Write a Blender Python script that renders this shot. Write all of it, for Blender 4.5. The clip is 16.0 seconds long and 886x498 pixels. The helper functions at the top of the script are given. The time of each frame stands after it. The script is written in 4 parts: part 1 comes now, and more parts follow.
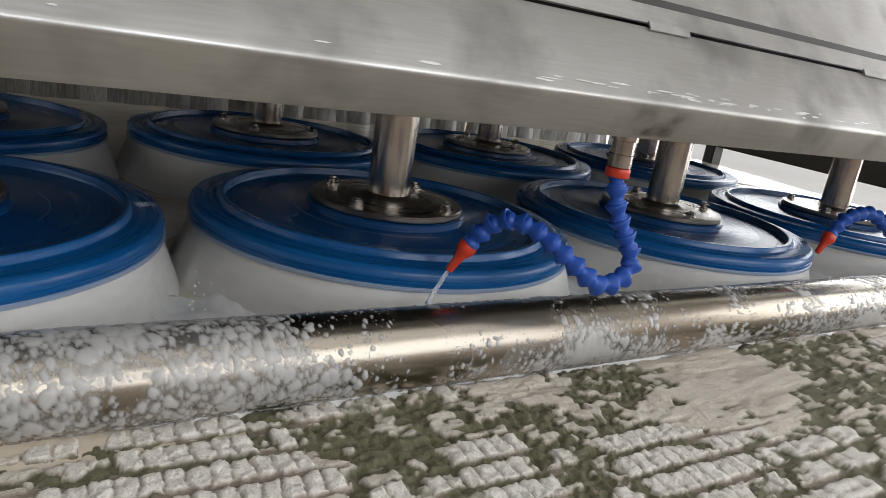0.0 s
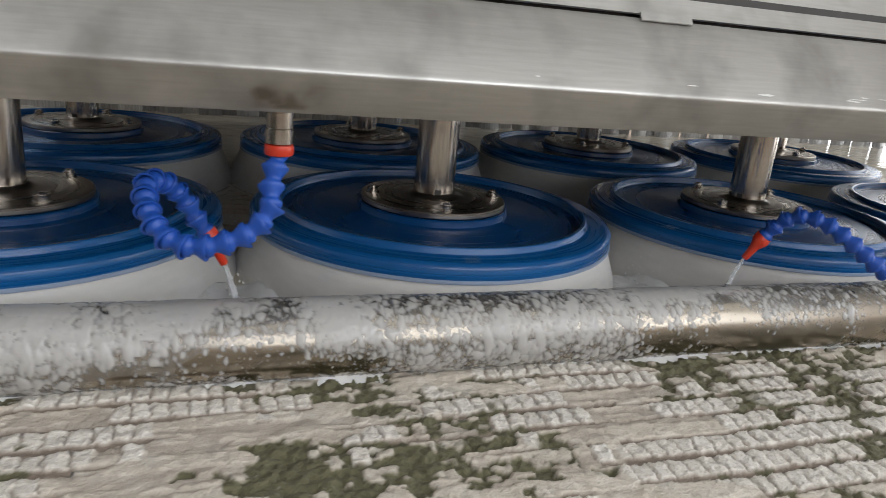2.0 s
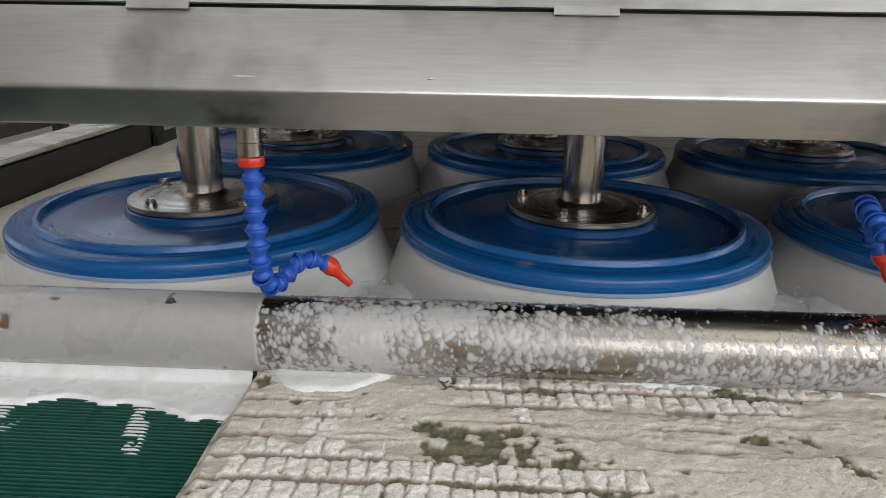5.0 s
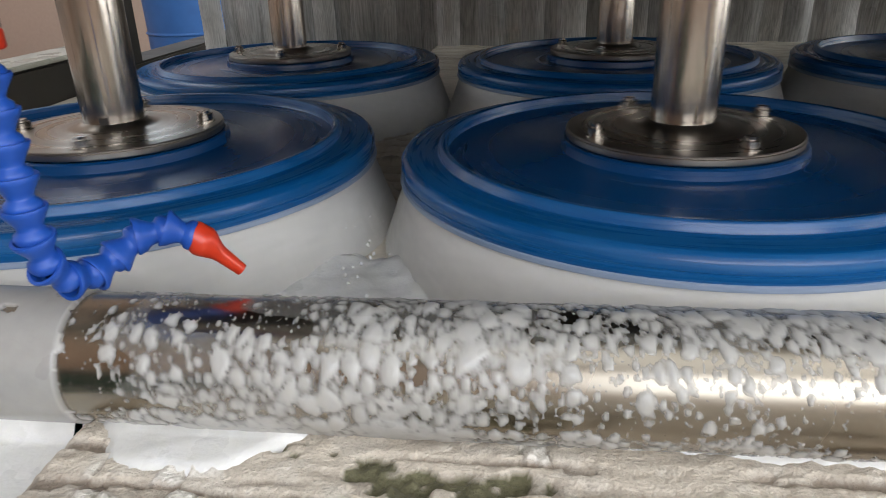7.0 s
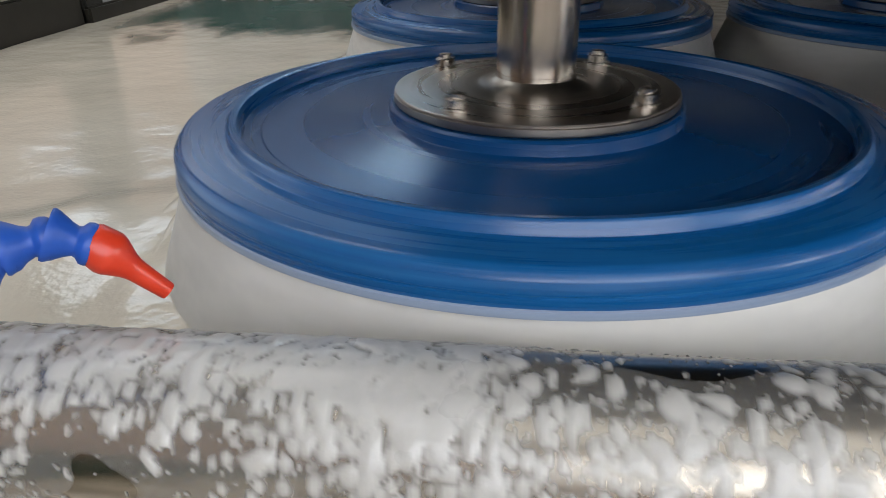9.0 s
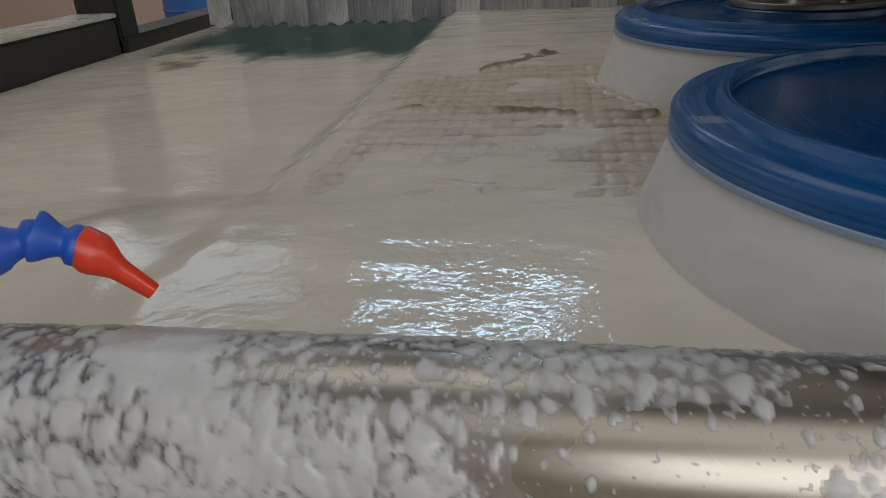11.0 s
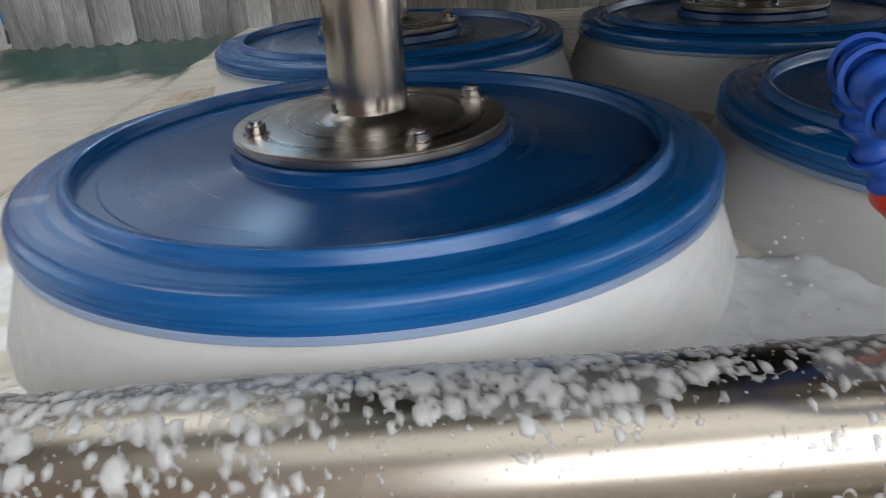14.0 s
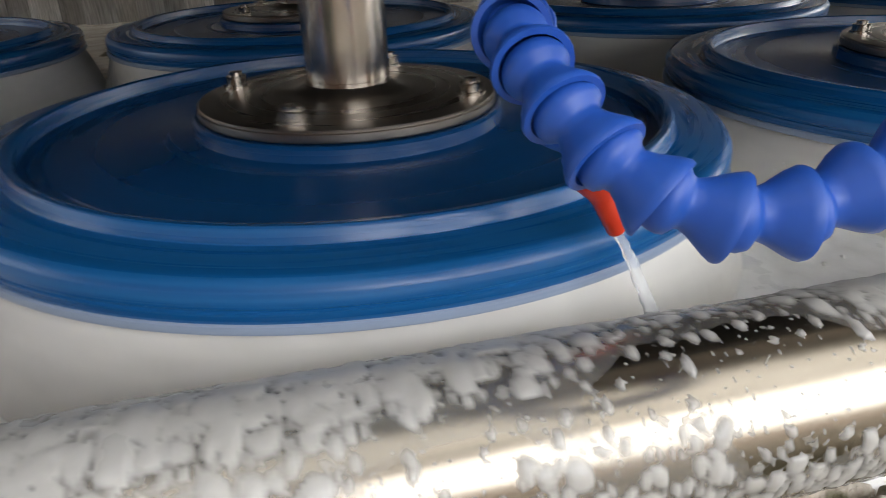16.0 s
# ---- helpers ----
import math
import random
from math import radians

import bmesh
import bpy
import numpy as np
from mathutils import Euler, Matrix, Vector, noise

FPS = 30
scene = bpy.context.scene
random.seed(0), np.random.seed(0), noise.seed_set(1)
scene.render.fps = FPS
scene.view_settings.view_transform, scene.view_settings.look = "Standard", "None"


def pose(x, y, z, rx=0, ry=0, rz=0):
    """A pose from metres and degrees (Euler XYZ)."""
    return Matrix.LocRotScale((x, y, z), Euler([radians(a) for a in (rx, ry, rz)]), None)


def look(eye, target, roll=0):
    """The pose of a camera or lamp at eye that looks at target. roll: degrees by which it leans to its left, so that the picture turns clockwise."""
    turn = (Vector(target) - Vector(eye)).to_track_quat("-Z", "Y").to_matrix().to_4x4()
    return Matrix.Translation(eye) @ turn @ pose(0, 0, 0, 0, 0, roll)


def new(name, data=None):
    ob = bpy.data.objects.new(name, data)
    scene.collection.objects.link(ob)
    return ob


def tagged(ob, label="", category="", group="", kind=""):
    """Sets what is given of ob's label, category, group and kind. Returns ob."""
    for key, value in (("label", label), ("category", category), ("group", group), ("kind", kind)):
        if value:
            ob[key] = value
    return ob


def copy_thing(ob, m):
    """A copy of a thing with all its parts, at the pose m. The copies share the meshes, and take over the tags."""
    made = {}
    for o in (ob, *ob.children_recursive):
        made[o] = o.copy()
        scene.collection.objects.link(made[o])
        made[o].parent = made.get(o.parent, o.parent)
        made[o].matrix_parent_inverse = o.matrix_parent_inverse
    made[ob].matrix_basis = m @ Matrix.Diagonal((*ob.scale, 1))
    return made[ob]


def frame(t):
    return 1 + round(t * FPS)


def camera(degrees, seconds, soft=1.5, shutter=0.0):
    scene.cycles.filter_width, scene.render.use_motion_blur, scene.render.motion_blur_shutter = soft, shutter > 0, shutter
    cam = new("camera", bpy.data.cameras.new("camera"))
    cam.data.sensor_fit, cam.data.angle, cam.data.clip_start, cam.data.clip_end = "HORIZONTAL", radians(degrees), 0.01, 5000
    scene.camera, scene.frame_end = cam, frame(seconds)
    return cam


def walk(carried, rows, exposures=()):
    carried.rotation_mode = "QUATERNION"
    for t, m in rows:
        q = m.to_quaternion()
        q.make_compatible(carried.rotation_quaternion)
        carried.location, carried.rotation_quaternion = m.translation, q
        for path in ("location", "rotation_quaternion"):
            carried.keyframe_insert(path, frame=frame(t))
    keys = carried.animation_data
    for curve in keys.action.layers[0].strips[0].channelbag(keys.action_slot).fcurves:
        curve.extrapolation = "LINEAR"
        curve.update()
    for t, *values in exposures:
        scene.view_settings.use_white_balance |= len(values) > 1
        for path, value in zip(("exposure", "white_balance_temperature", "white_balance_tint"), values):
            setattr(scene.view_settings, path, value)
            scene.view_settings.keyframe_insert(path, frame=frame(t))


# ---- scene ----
# ---------------------------------------------------------------- camera
cam = camera(64.7, 16.0, soft=0.8, shutter=0.22)


def eye_pose(x, y, z, yaw, pitch, roll):
    return pose(x, y, z, 90 + pitch, 0, -yaw) @ pose(0, 0, 0, 0, 0, roll)


# seconds, x, y, z, turn to the right, tilt, roll
PATH = [
    (0, 1.8234, -0.6538, 0.2536, 33.08, -16.23, 9.29),
    (0.5, 1.8287, -0.6580, 0.2553, 31.76, -15.97, 8.40),
    (1, 1.7863, -0.6590, 0.2521, 26.66, -17.42, 6.73),
    (1.5, 1.7122, -0.6970, 0.2584, 21.39, -17.62, 5.81),
    (2, 1.6374, -0.7387, 0.2694, 18.31, -17.60, 5.32),
    (2.5, 1.5704, -0.7442, 0.2655, 14.43, -18.22, 5.20),
    (3, 1.5113, -0.7607, 0.2716, 10.77, -18.85, 5.24),
    (3.5, 1.4714, -0.7698, 0.2752, 6.11, -18.49, 3.73),
    (4, 1.4099, -0.7732, 0.2738, 3.25, -18.32, 3.11),
    (4.5, 1.3383, -0.7693, 0.2777, 0.21, -18.98, 1.36),
    (5, 1.2882, -0.7662, 0.2849, -2.44, -18.46, 0.89),
    (7.5, 1.3281, -0.4414, 0.1893, -7.40, -25.13, -1.93),
    (8, 1.3269, -0.4100, 0.1818, -6.02, -26.48, -2.21),
    (8.5, 1.3158, -0.4091, 0.1796, -7.21, -26.05, -1.41),
    (8.7, 1.3029, -0.4051, 0.1859, -5.91, -26.96, -0.65),
    (11, 1.3259, -0.4081, 0.1780, -9.62, -25.00, -3.12),
    (11.5, 1.3580, -0.4123, 0.1764, -6.99, -24.63, -3.28),
    (12, 1.3994, -0.4016, 0.1725, -4.53, -24.27, -3.67),
    (12.5, 1.4158, -0.3904, 0.1649, -3.34, -23.90, -3.41),
    (13, 1.4120, -0.4106, 0.1846, -1.46, -24.77, -2.96),
    (13.5, 1.4380, -0.4184, 0.1916, -1.19, -24.99, -3.45),
    (14, 1.4710, -0.4153, 0.1923, 1.10, -25.28, -3.37),
    (14.5, 1.4912, -0.4097, 0.1889, 4.15, -25.62, -2.71),
    (15, 1.5121, -0.4108, 0.1879, 3.90, -24.38, -3.78),
    (15.5, 1.5116, -0.4050, 0.1823, 9.75, -24.31, -2.87),
    (16, 1.5349, -0.3891, 0.1729, 13.44, -25.46, -1.93),
]
walk(cam, [(t, eye_pose(*r)) for t, *r in PATH], exposures=[
    (0, -0.60, 6330, 10), (2.5, -0.49, 6350, 10), (5, -0.29, 6360, 10), (7.5, 0.04, 6330, 10), (8.7, 0.03, 6330, 10),
    (11, -0.79, 6330, 10), (12.5, -0.9, 6280, 10), (13, -0.62, 6170, 10), (13.5, -0.12, 6050, 10), (14.5, 0.18, 6250, 10), (16, 0.16, 6500, 10)])

# ---------------------------------------------------------------- light
world = bpy.data.worlds.new("sky")
scene.world = world
world.use_nodes = True
wn = world.node_tree.nodes
sky = wn.new("ShaderNodeTexSky")
sky.sky_type, sky.sun_disc = "NISHITA", False
sky.sun_elevation, sky.sun_rotation = radians(50), radians(100)
world.node_tree.links.new(sky.outputs[0], wn["Background"].inputs[0])
wn["Background"].inputs[1].default_value = 0.08

sun = new("sun", bpy.data.lights.new("sun", "SUN"))
sun.data.energy, sun.data.angle, sun.data.color = 5.0, radians(0.5), (1, 0.95, 0.87)
sun.matrix_world = look((10, -2, 12), (0, 0, 0))


def area_lamp(name, eye, target, w, h, power, colour):
    lamp = new(name, bpy.data.lights.new(name, "AREA"))
    lamp.data.shape, lamp.data.size, lamp.data.size_y = "RECTANGLE", w, h
    lamp.data.energy, lamp.data.color = power, colour
    lamp.matrix_world = look(eye, target)
    return lamp


area_lamp("daylight_front", (3.2, -4.9, 2.25), (1.4, 0, 0.1), 5.8, 3.0, 255, (0.97, 0.98, 1.0))
area_lamp("daylight_left", (-3.9, 1.0, 1.6), (0, 1.0, 1.0), 4.0, 2.2, 35, (0.95, 0.98, 1.0))
area_lamp("daylight_gate", (7.9, 0.9, 1.0), (0, 0.3, 0.3), 9.0, 3.6, 540, (1.0, 0.99, 0.97))
area_lamp("daylight_back", (0.5, 5.9, 3.55), (0.7, 0, 0.2), 2.4, 0.24, 34, (0.52, 0.76, 1.0))
area_lamp("daylight_back_left", (-2.4, 5.9, 3.0), (0.7, 0, 0.2), 2.0, 1.2, 14, (0.84, 0.93, 1.0))
# added fill lamps under the closed roof, with no skylight behind them
area_lamp("roof_fill", (2.2, -2.3, 3.95), (2.2, -2.3, 0), 7.0, 2.4, 58, (0.97, 0.99, 1.0))
area_lamp("rear_roof_fill", (-0.6, 1.4, 3.95), (-0.6, 1.4, 0), 3.0, 2.4, 46, (0.97, 0.99, 1.0))

# ---------------------------------------------------------------- materials


def material(name, base, second=None, rough=0.5, metal=0.0, grain=60.0, grain_mix=0.5, stretch=(1, 1, 1),
             stain=None, stain_scale=4.0, stain_amount=0.3, bump=0.1, bump_scale=None, rough_var=0.08,
             coat=0.0, bump_detail=5, sss=0.0, transmission=0.0, bump_distance=0.001, turned=False):
    m = bpy.data.materials.new(name)
    m.use_nodes = True
    nt = m.node_tree
    b = nt.nodes["Principled BSDF"]
    link = nt.links.new
    coord = nt.nodes.new("ShaderNodeTexCoord")
    mp = nt.nodes.new("ShaderNodeMapping")
    mp.inputs["Scale"].default_value = stretch
    place = coord.outputs["Object"]
    if turned:
        # marks that run round the axis: the pattern follows the radius and height, and only slightly the angle
        cut, join = nt.nodes.new("ShaderNodeSeparateXYZ"), nt.nodes.new("ShaderNodeCombineXYZ")
        flat, size, slow = nt.nodes.new("ShaderNodeCombineXYZ"), nt.nodes.new("ShaderNodeVectorMath"), nt.nodes.new("ShaderNodeMath")
        size.operation, slow.operation = "LENGTH", "MULTIPLY"
        slow.inputs[1].default_value = 0.08
        link(place, cut.inputs[0])
        link(cut.outputs[0], flat.inputs[0])
        link(cut.outputs[1], flat.inputs[1])
        link(flat.outputs[0], size.inputs[0])
        link(cut.outputs[0], slow.inputs[0])
        link(size.outputs["Value"], join.inputs[0])
        link(slow.outputs[0], join.inputs[1])
        link(cut.outputs[2], join.inputs[2])
        place = join.outputs[0]
    link(place, mp.inputs[0])
    n1 = nt.nodes.new("ShaderNodeTexNoise")
    n1.inputs["Scale"].default_value, n1.inputs["Detail"].default_value = grain, 6
    link(mp.outputs[0], n1.inputs["Vector"])
    n2 = nt.nodes.new("ShaderNodeTexNoise")
    n2.inputs["Scale"].default_value, n2.inputs["Detail"].default_value = stain_scale, 4
    link(place, n2.inputs["Vector"])
    mix = nt.nodes.new("ShaderNodeMix")
    mix.data_type = "RGBA"
    mix.inputs[6].default_value = (*base, 1)
    mix.inputs[7].default_value = (*(second or [c * 0.8 for c in base]), 1)
    r1 = nt.nodes.new("ShaderNodeMapRange")
    r1.inputs[1].default_value, r1.inputs[2].default_value = 0.35, 0.7
    r1.inputs[4].default_value = grain_mix
    link(n1.outputs[0], r1.inputs[0])
    link(r1.outputs[0], mix.inputs[0])
    mix2 = nt.nodes.new("ShaderNodeMix")
    mix2.data_type = "RGBA"
    mix2.inputs[7].default_value = (*(stain or [c * 0.6 for c in base]), 1)
    r2 = nt.nodes.new("ShaderNodeMapRange")
    r2.inputs[1].default_value, r2.inputs[2].default_value = 0.48, 0.75
    r2.inputs[4].default_value = stain_amount
    link(n2.outputs[0], r2.inputs[0])
    link(r2.outputs[0], mix2.inputs[0])
    link(mix.outputs[2], mix2.inputs[6])
    link(mix2.outputs[2], b.inputs["Base Color"])
    rr = nt.nodes.new("ShaderNodeMapRange")
    rr.inputs[1].default_value, rr.inputs[2].default_value = 0.3, 0.7
    rr.inputs[3].default_value, rr.inputs[4].default_value = max(rough - rough_var, 0.02), min(rough + rough_var, 1)
    link(n2.outputs[0], rr.inputs[0])
    link(rr.outputs[0], b.inputs["Roughness"])
    b.inputs["Metallic"].default_value = metal
    b.inputs["Coat Weight"].default_value = coat
    b.inputs["Coat Roughness"].default_value = 0.06
    b.inputs["Transmission Weight"].default_value = transmission
    if sss:
        b.inputs["Subsurface Weight"].default_value = sss
        b.inputs["Subsurface Radius"].default_value = (0.006, 0.006, 0.005)
    if bump:
        bp = nt.nodes.new("ShaderNodeBump")
        bp.inputs["Strength"].default_value, bp.inputs["Distance"].default_value = bump, bump_distance
        if bump_scale:
            n3 = nt.nodes.new("ShaderNodeTexNoise")
            n3.inputs["Scale"].default_value, n3.inputs["Detail"].default_value = bump_scale, bump_detail
            link(mp.outputs[0], n3.inputs["Vector"])
            link(n3.outputs[0], bp.inputs["Height"])
        else:
            link(n1.outputs[0], bp.inputs["Height"])
        link(bp.outputs[0], b.inputs["Normal"])
    return m


def thickness_alpha(m, key, low, high):
    """Lets a layer thin out where its own stored thickness goes to nothing."""
    nt = m.node_tree
    a = nt.nodes.new("ShaderNodeAttribute")
    a.attribute_name = key
    r = nt.nodes.new("ShaderNodeMapRange")
    r.inputs[3].default_value, r.inputs[4].default_value = low, high
    nt.links.new(a.outputs["Fac"], r.inputs[0])
    nt.links.new(r.outputs[0], nt.nodes["Principled BSDF"].inputs["Alpha"])


STEEL = material("brushed_stainless", (0.52, 0.508, 0.48), (0.42, 0.408, 0.38), rough=0.42, metal=1.0, grain=30,
                 stretch=(1, 14, 14), stain=(0.20, 0.19, 0.17), stain_scale=12, stain_amount=0.85, bump=0.06, rough_var=0.10)
CHROME = material("polished_roller_steel", (0.39, 0.345, 0.28), (0.335, 0.295, 0.235), rough=0.26, metal=1.0, grain=40,
                  stretch=(1, 6, 6), stain=(0.42, 0.395, 0.35), stain_amount=0.3, bump=0.015, rough_var=0.05)
SHAFT = material("turned_steel", (0.46, 0.42, 0.375), (0.33, 0.295, 0.26), rough=0.20, metal=1.0, grain=50,
                 stretch=(6, 6, 0.6), stain=(0.36, 0.31, 0.26), stain_scale=30, stain_amount=0.5, bump=0.05)
FLANGE = material("wet_flange_steel", (0.50, 0.455, 0.395), (0.36, 0.325, 0.28), rough=0.30, metal=1.0, grain=260,
                  stain=(0.3, 0.27, 0.23), stain_scale=70, stain_amount=0.6, bump=0.04, turned=True)
BLUE = material("wet_blue_plastic", (0.003, 0.056, 0.185), (0.0025, 0.047, 0.155), rough=0.27, grain=120, stretch=(1, 1, 4),
                stain=(0.012, 0.10, 0.28), stain_scale=60, stain_amount=0.25, bump=0.02, bump_scale=300, rough_var=0.025, turned=True)
RIM = material("worn_blue_rim", (0.004, 0.080, 0.255), (0.008, 0.11, 0.31), rough=0.28, grain=200, stretch=(1, 1, 3),
               stain=(0.03, 0.18, 0.42), stain_scale=240, stain_amount=0.4, bump=0.05, turned=True)
BEAD = material("worn_pale_plastic", (0.30, 0.36, 0.46), (0.16, 0.24, 0.38), rough=0.4, grain=60, stretch=(1, 1, 6), stain=(0.10, 0.18, 0.32), stain_scale=200, stain_amount=0.4, bump=0.05, turned=True)
BLUE.node_tree.nodes["Principled BSDF"].inputs["Specular IOR Level"].default_value = 0.7
BRISTLE = material("white_bristle", (0.72, 0.70, 0.655), (0.50, 0.485, 0.45), rough=0.6, grain=420, grain_mix=0.7, stretch=(1, 1, 0.05),
                   stain=(0.60, 0.585, 0.54), stain_scale=9, stain_amount=0.05, bump=0.25, sss=0.4)
TINT = material("heat_tinted_steel", (0.20, 0.16, 0.125), (0.30, 0.26, 0.22), rough=0.4, metal=1.0, grain=70, stain=(0.12, 0.09, 0.07), stain_scale=60, stain_amount=0.6, bump=0.03)
thickness_alpha(TINT, "thick", 0.0, 0.6)
SCRAPE = material("scraped_steel", (0.86, 0.85, 0.82), rough=0.5, metal=1.0, grain=300, stain_amount=0.5, bump=0.2)
HOSE = material("blue_hose_plastic", (0.014, 0.082, 0.41), (0.012, 0.07, 0.36), rough=0.45, grain=90,
                stain=(0.05, 0.10, 0.5), stain_scale=40, stain_amount=0.25, bump=0.03, sss=0.1)
RED = material("red_nozzle_plastic", (0.62, 0.045, 0.015), (0.5, 0.03, 0.012), rough=0.32, grain=80, stain_amount=0.2, bump=0.02, sss=0.1)
FOAM = material("soap_foam", (0.82, 0.815, 0.79), (0.74, 0.735, 0.71), rough=0.3, grain=140, stain=(0.46, 0.45, 0.41), stain_scale=30,
                stain_amount=0.4, bump=0.35, bump_scale=420, sss=0.3, coat=0.3)
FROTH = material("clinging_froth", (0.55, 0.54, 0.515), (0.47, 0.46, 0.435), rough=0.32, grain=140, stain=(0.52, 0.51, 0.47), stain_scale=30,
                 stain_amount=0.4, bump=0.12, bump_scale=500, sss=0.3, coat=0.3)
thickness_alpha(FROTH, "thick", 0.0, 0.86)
MILK = material("milky_suds_water", (0.77, 0.71, 0.59), (0.70, 0.64, 0.52), rough=0.035, grain=18, stain=(0.60, 0.545, 0.44), stain_scale=5,
                stain_amount=0.45, bump=0.16, bump_scale=170, bump_detail=2, rough_var=0.01, bump_distance=0.002)
MILK.node_tree.nodes["Principled BSDF"].inputs["Specular IOR Level"].default_value = 0.5
MILK_THIN = MILK.copy()
MILK_THIN.name = "thinning_suds_water"
thickness_alpha(MILK_THIN, "thick", 0.02, 1.0)
SOAK = material("soaked_cream_pile", (0.70, 0.62, 0.49), (0.56, 0.48, 0.365), rough=0.38, grain=70, stain=(0.46, 0.385, 0.285), stain_scale=22,
                stain_amount=0.6, bump=0.15, bump_scale=300)
BELT = material("dark_green_rubber", (0.006, 0.062, 0.045), (0.005, 0.042, 0.033), rough=0.24, grain=120, stain=(0.02, 0.12, 0.09),
                stain_amount=0.3, bump=0.1)
FRAME = material("dirty_painted_steel", (0.024, 0.021, 0.016), (0.014, 0.012, 0.010), rough=0.5, grain=35, stain=(0.03, 0.027, 0.02),
                 stain_scale=12, stain_amount=0.7, bump=0.2)
LEDGE = material("pale_wet_ledge", (0.5, 0.5, 0.44), (0.4, 0.4, 0.35), rough=0.3, grain=25, stain=(0.62, 0.6, 0.54), stain_scale=14, stain_amount=0.5, bump=0.15)
DARK = material("dark_steel", (0.06, 0.058, 0.055), (0.04, 0.038, 0.036), rough=0.45, metal=0.6, grain=50, stain_amount=0.4)
STRIP = material("grey_strip_plastic", (0.44, 0.435, 0.425), (0.22, 0.22, 0.215), rough=0.25, grain=90, grain_mix=0.9, stretch=(3, 3, 0.1),
                 stain=(0.12, 0.12, 0.12), stain_scale=8, stain_amount=0.6, bump=0.2)
# paler than the grey strips: light through the curtain gaps, put into the colour
LIT_GAP = material("lit_gap_plastic", (0.62, 0.61, 0.59), (0.32, 0.32, 0.31), rough=0.5, grain=120, grain_mix=0.9, stretch=(4, 4, 0.1), stain=(0.25, 0.25, 0.24), stain_scale=14, stain_amount=0.6, bump=0.3)
WALL = material("hall_wall_paint", (0.48, 0.36, 0.29), (0.43, 0.32, 0.26), rough=0.8, grain=30, stain_scale=1.0, stain_amount=0.25, bump=0.1)
CEIL = material("hall_roof_sheet", (0.40, 0.40, 0.39), (0.34, 0.34, 0.33), rough=0.7, grain=10, stain_scale=0.8, stain_amount=0.3, bump=0.05)
CONCRETE = material("concrete_floor", (0.32, 0.31, 0.29), (0.25, 0.24, 0.22), rough=0.6, grain=30, stain=(0.16, 0.155, 0.14), stain_scale=1.5, stain_amount=0.5, bump=0.2)
YARD = material("pale_yard_concrete", (0.70, 0.68, 0.64), (0.62, 0.60, 0.56), rough=0.7, grain=8, stain_scale=0.4, stain_amount=0.3, bump=0.1)
BLUECLOTH = material("blue_drum_paint", (0.03, 0.12, 0.35), rough=0.4, grain=20, stain_amount=0.3)



def yarn_tint(m, key, colour):
    """Mixes another yarn colour in where the stored attribute says so."""
    nt = m.node_tree
    b = nt.nodes["Principled BSDF"]
    old = b.inputs["Base Color"].links[0].from_socket
    a = nt.nodes.new("ShaderNodeAttribute")
    a.attribute_name = key
    x = nt.nodes.new("ShaderNodeMix")
    x.data_type = "RGBA"
    x.inputs[7].default_value = (*colour, 1)
    nt.links.new(old, x.inputs[6])
    nt.links.new(a.outputs["Fac"], x.inputs[0])
    nt.links.new(x.outputs[2], b.inputs["Base Color"])


yarn_tint(SOAK, "ground", (0.34, 0.265, 0.18))
yarn_tint(SOAK, "olive", (0.10, 0.085, 0.045))

WATER = bpy.data.materials.new("clear_water")
WATER.use_nodes = True
_b = WATER.node_tree.nodes["Principled BSDF"]
_b.inputs["Base Color"].default_value = (0.93, 0.95, 0.96, 1)
_b.inputs["Transmission Weight"].default_value, _b.inputs["Roughness"].default_value, _b.inputs["IOR"].default_value = 0.75, 0.15, 1.33


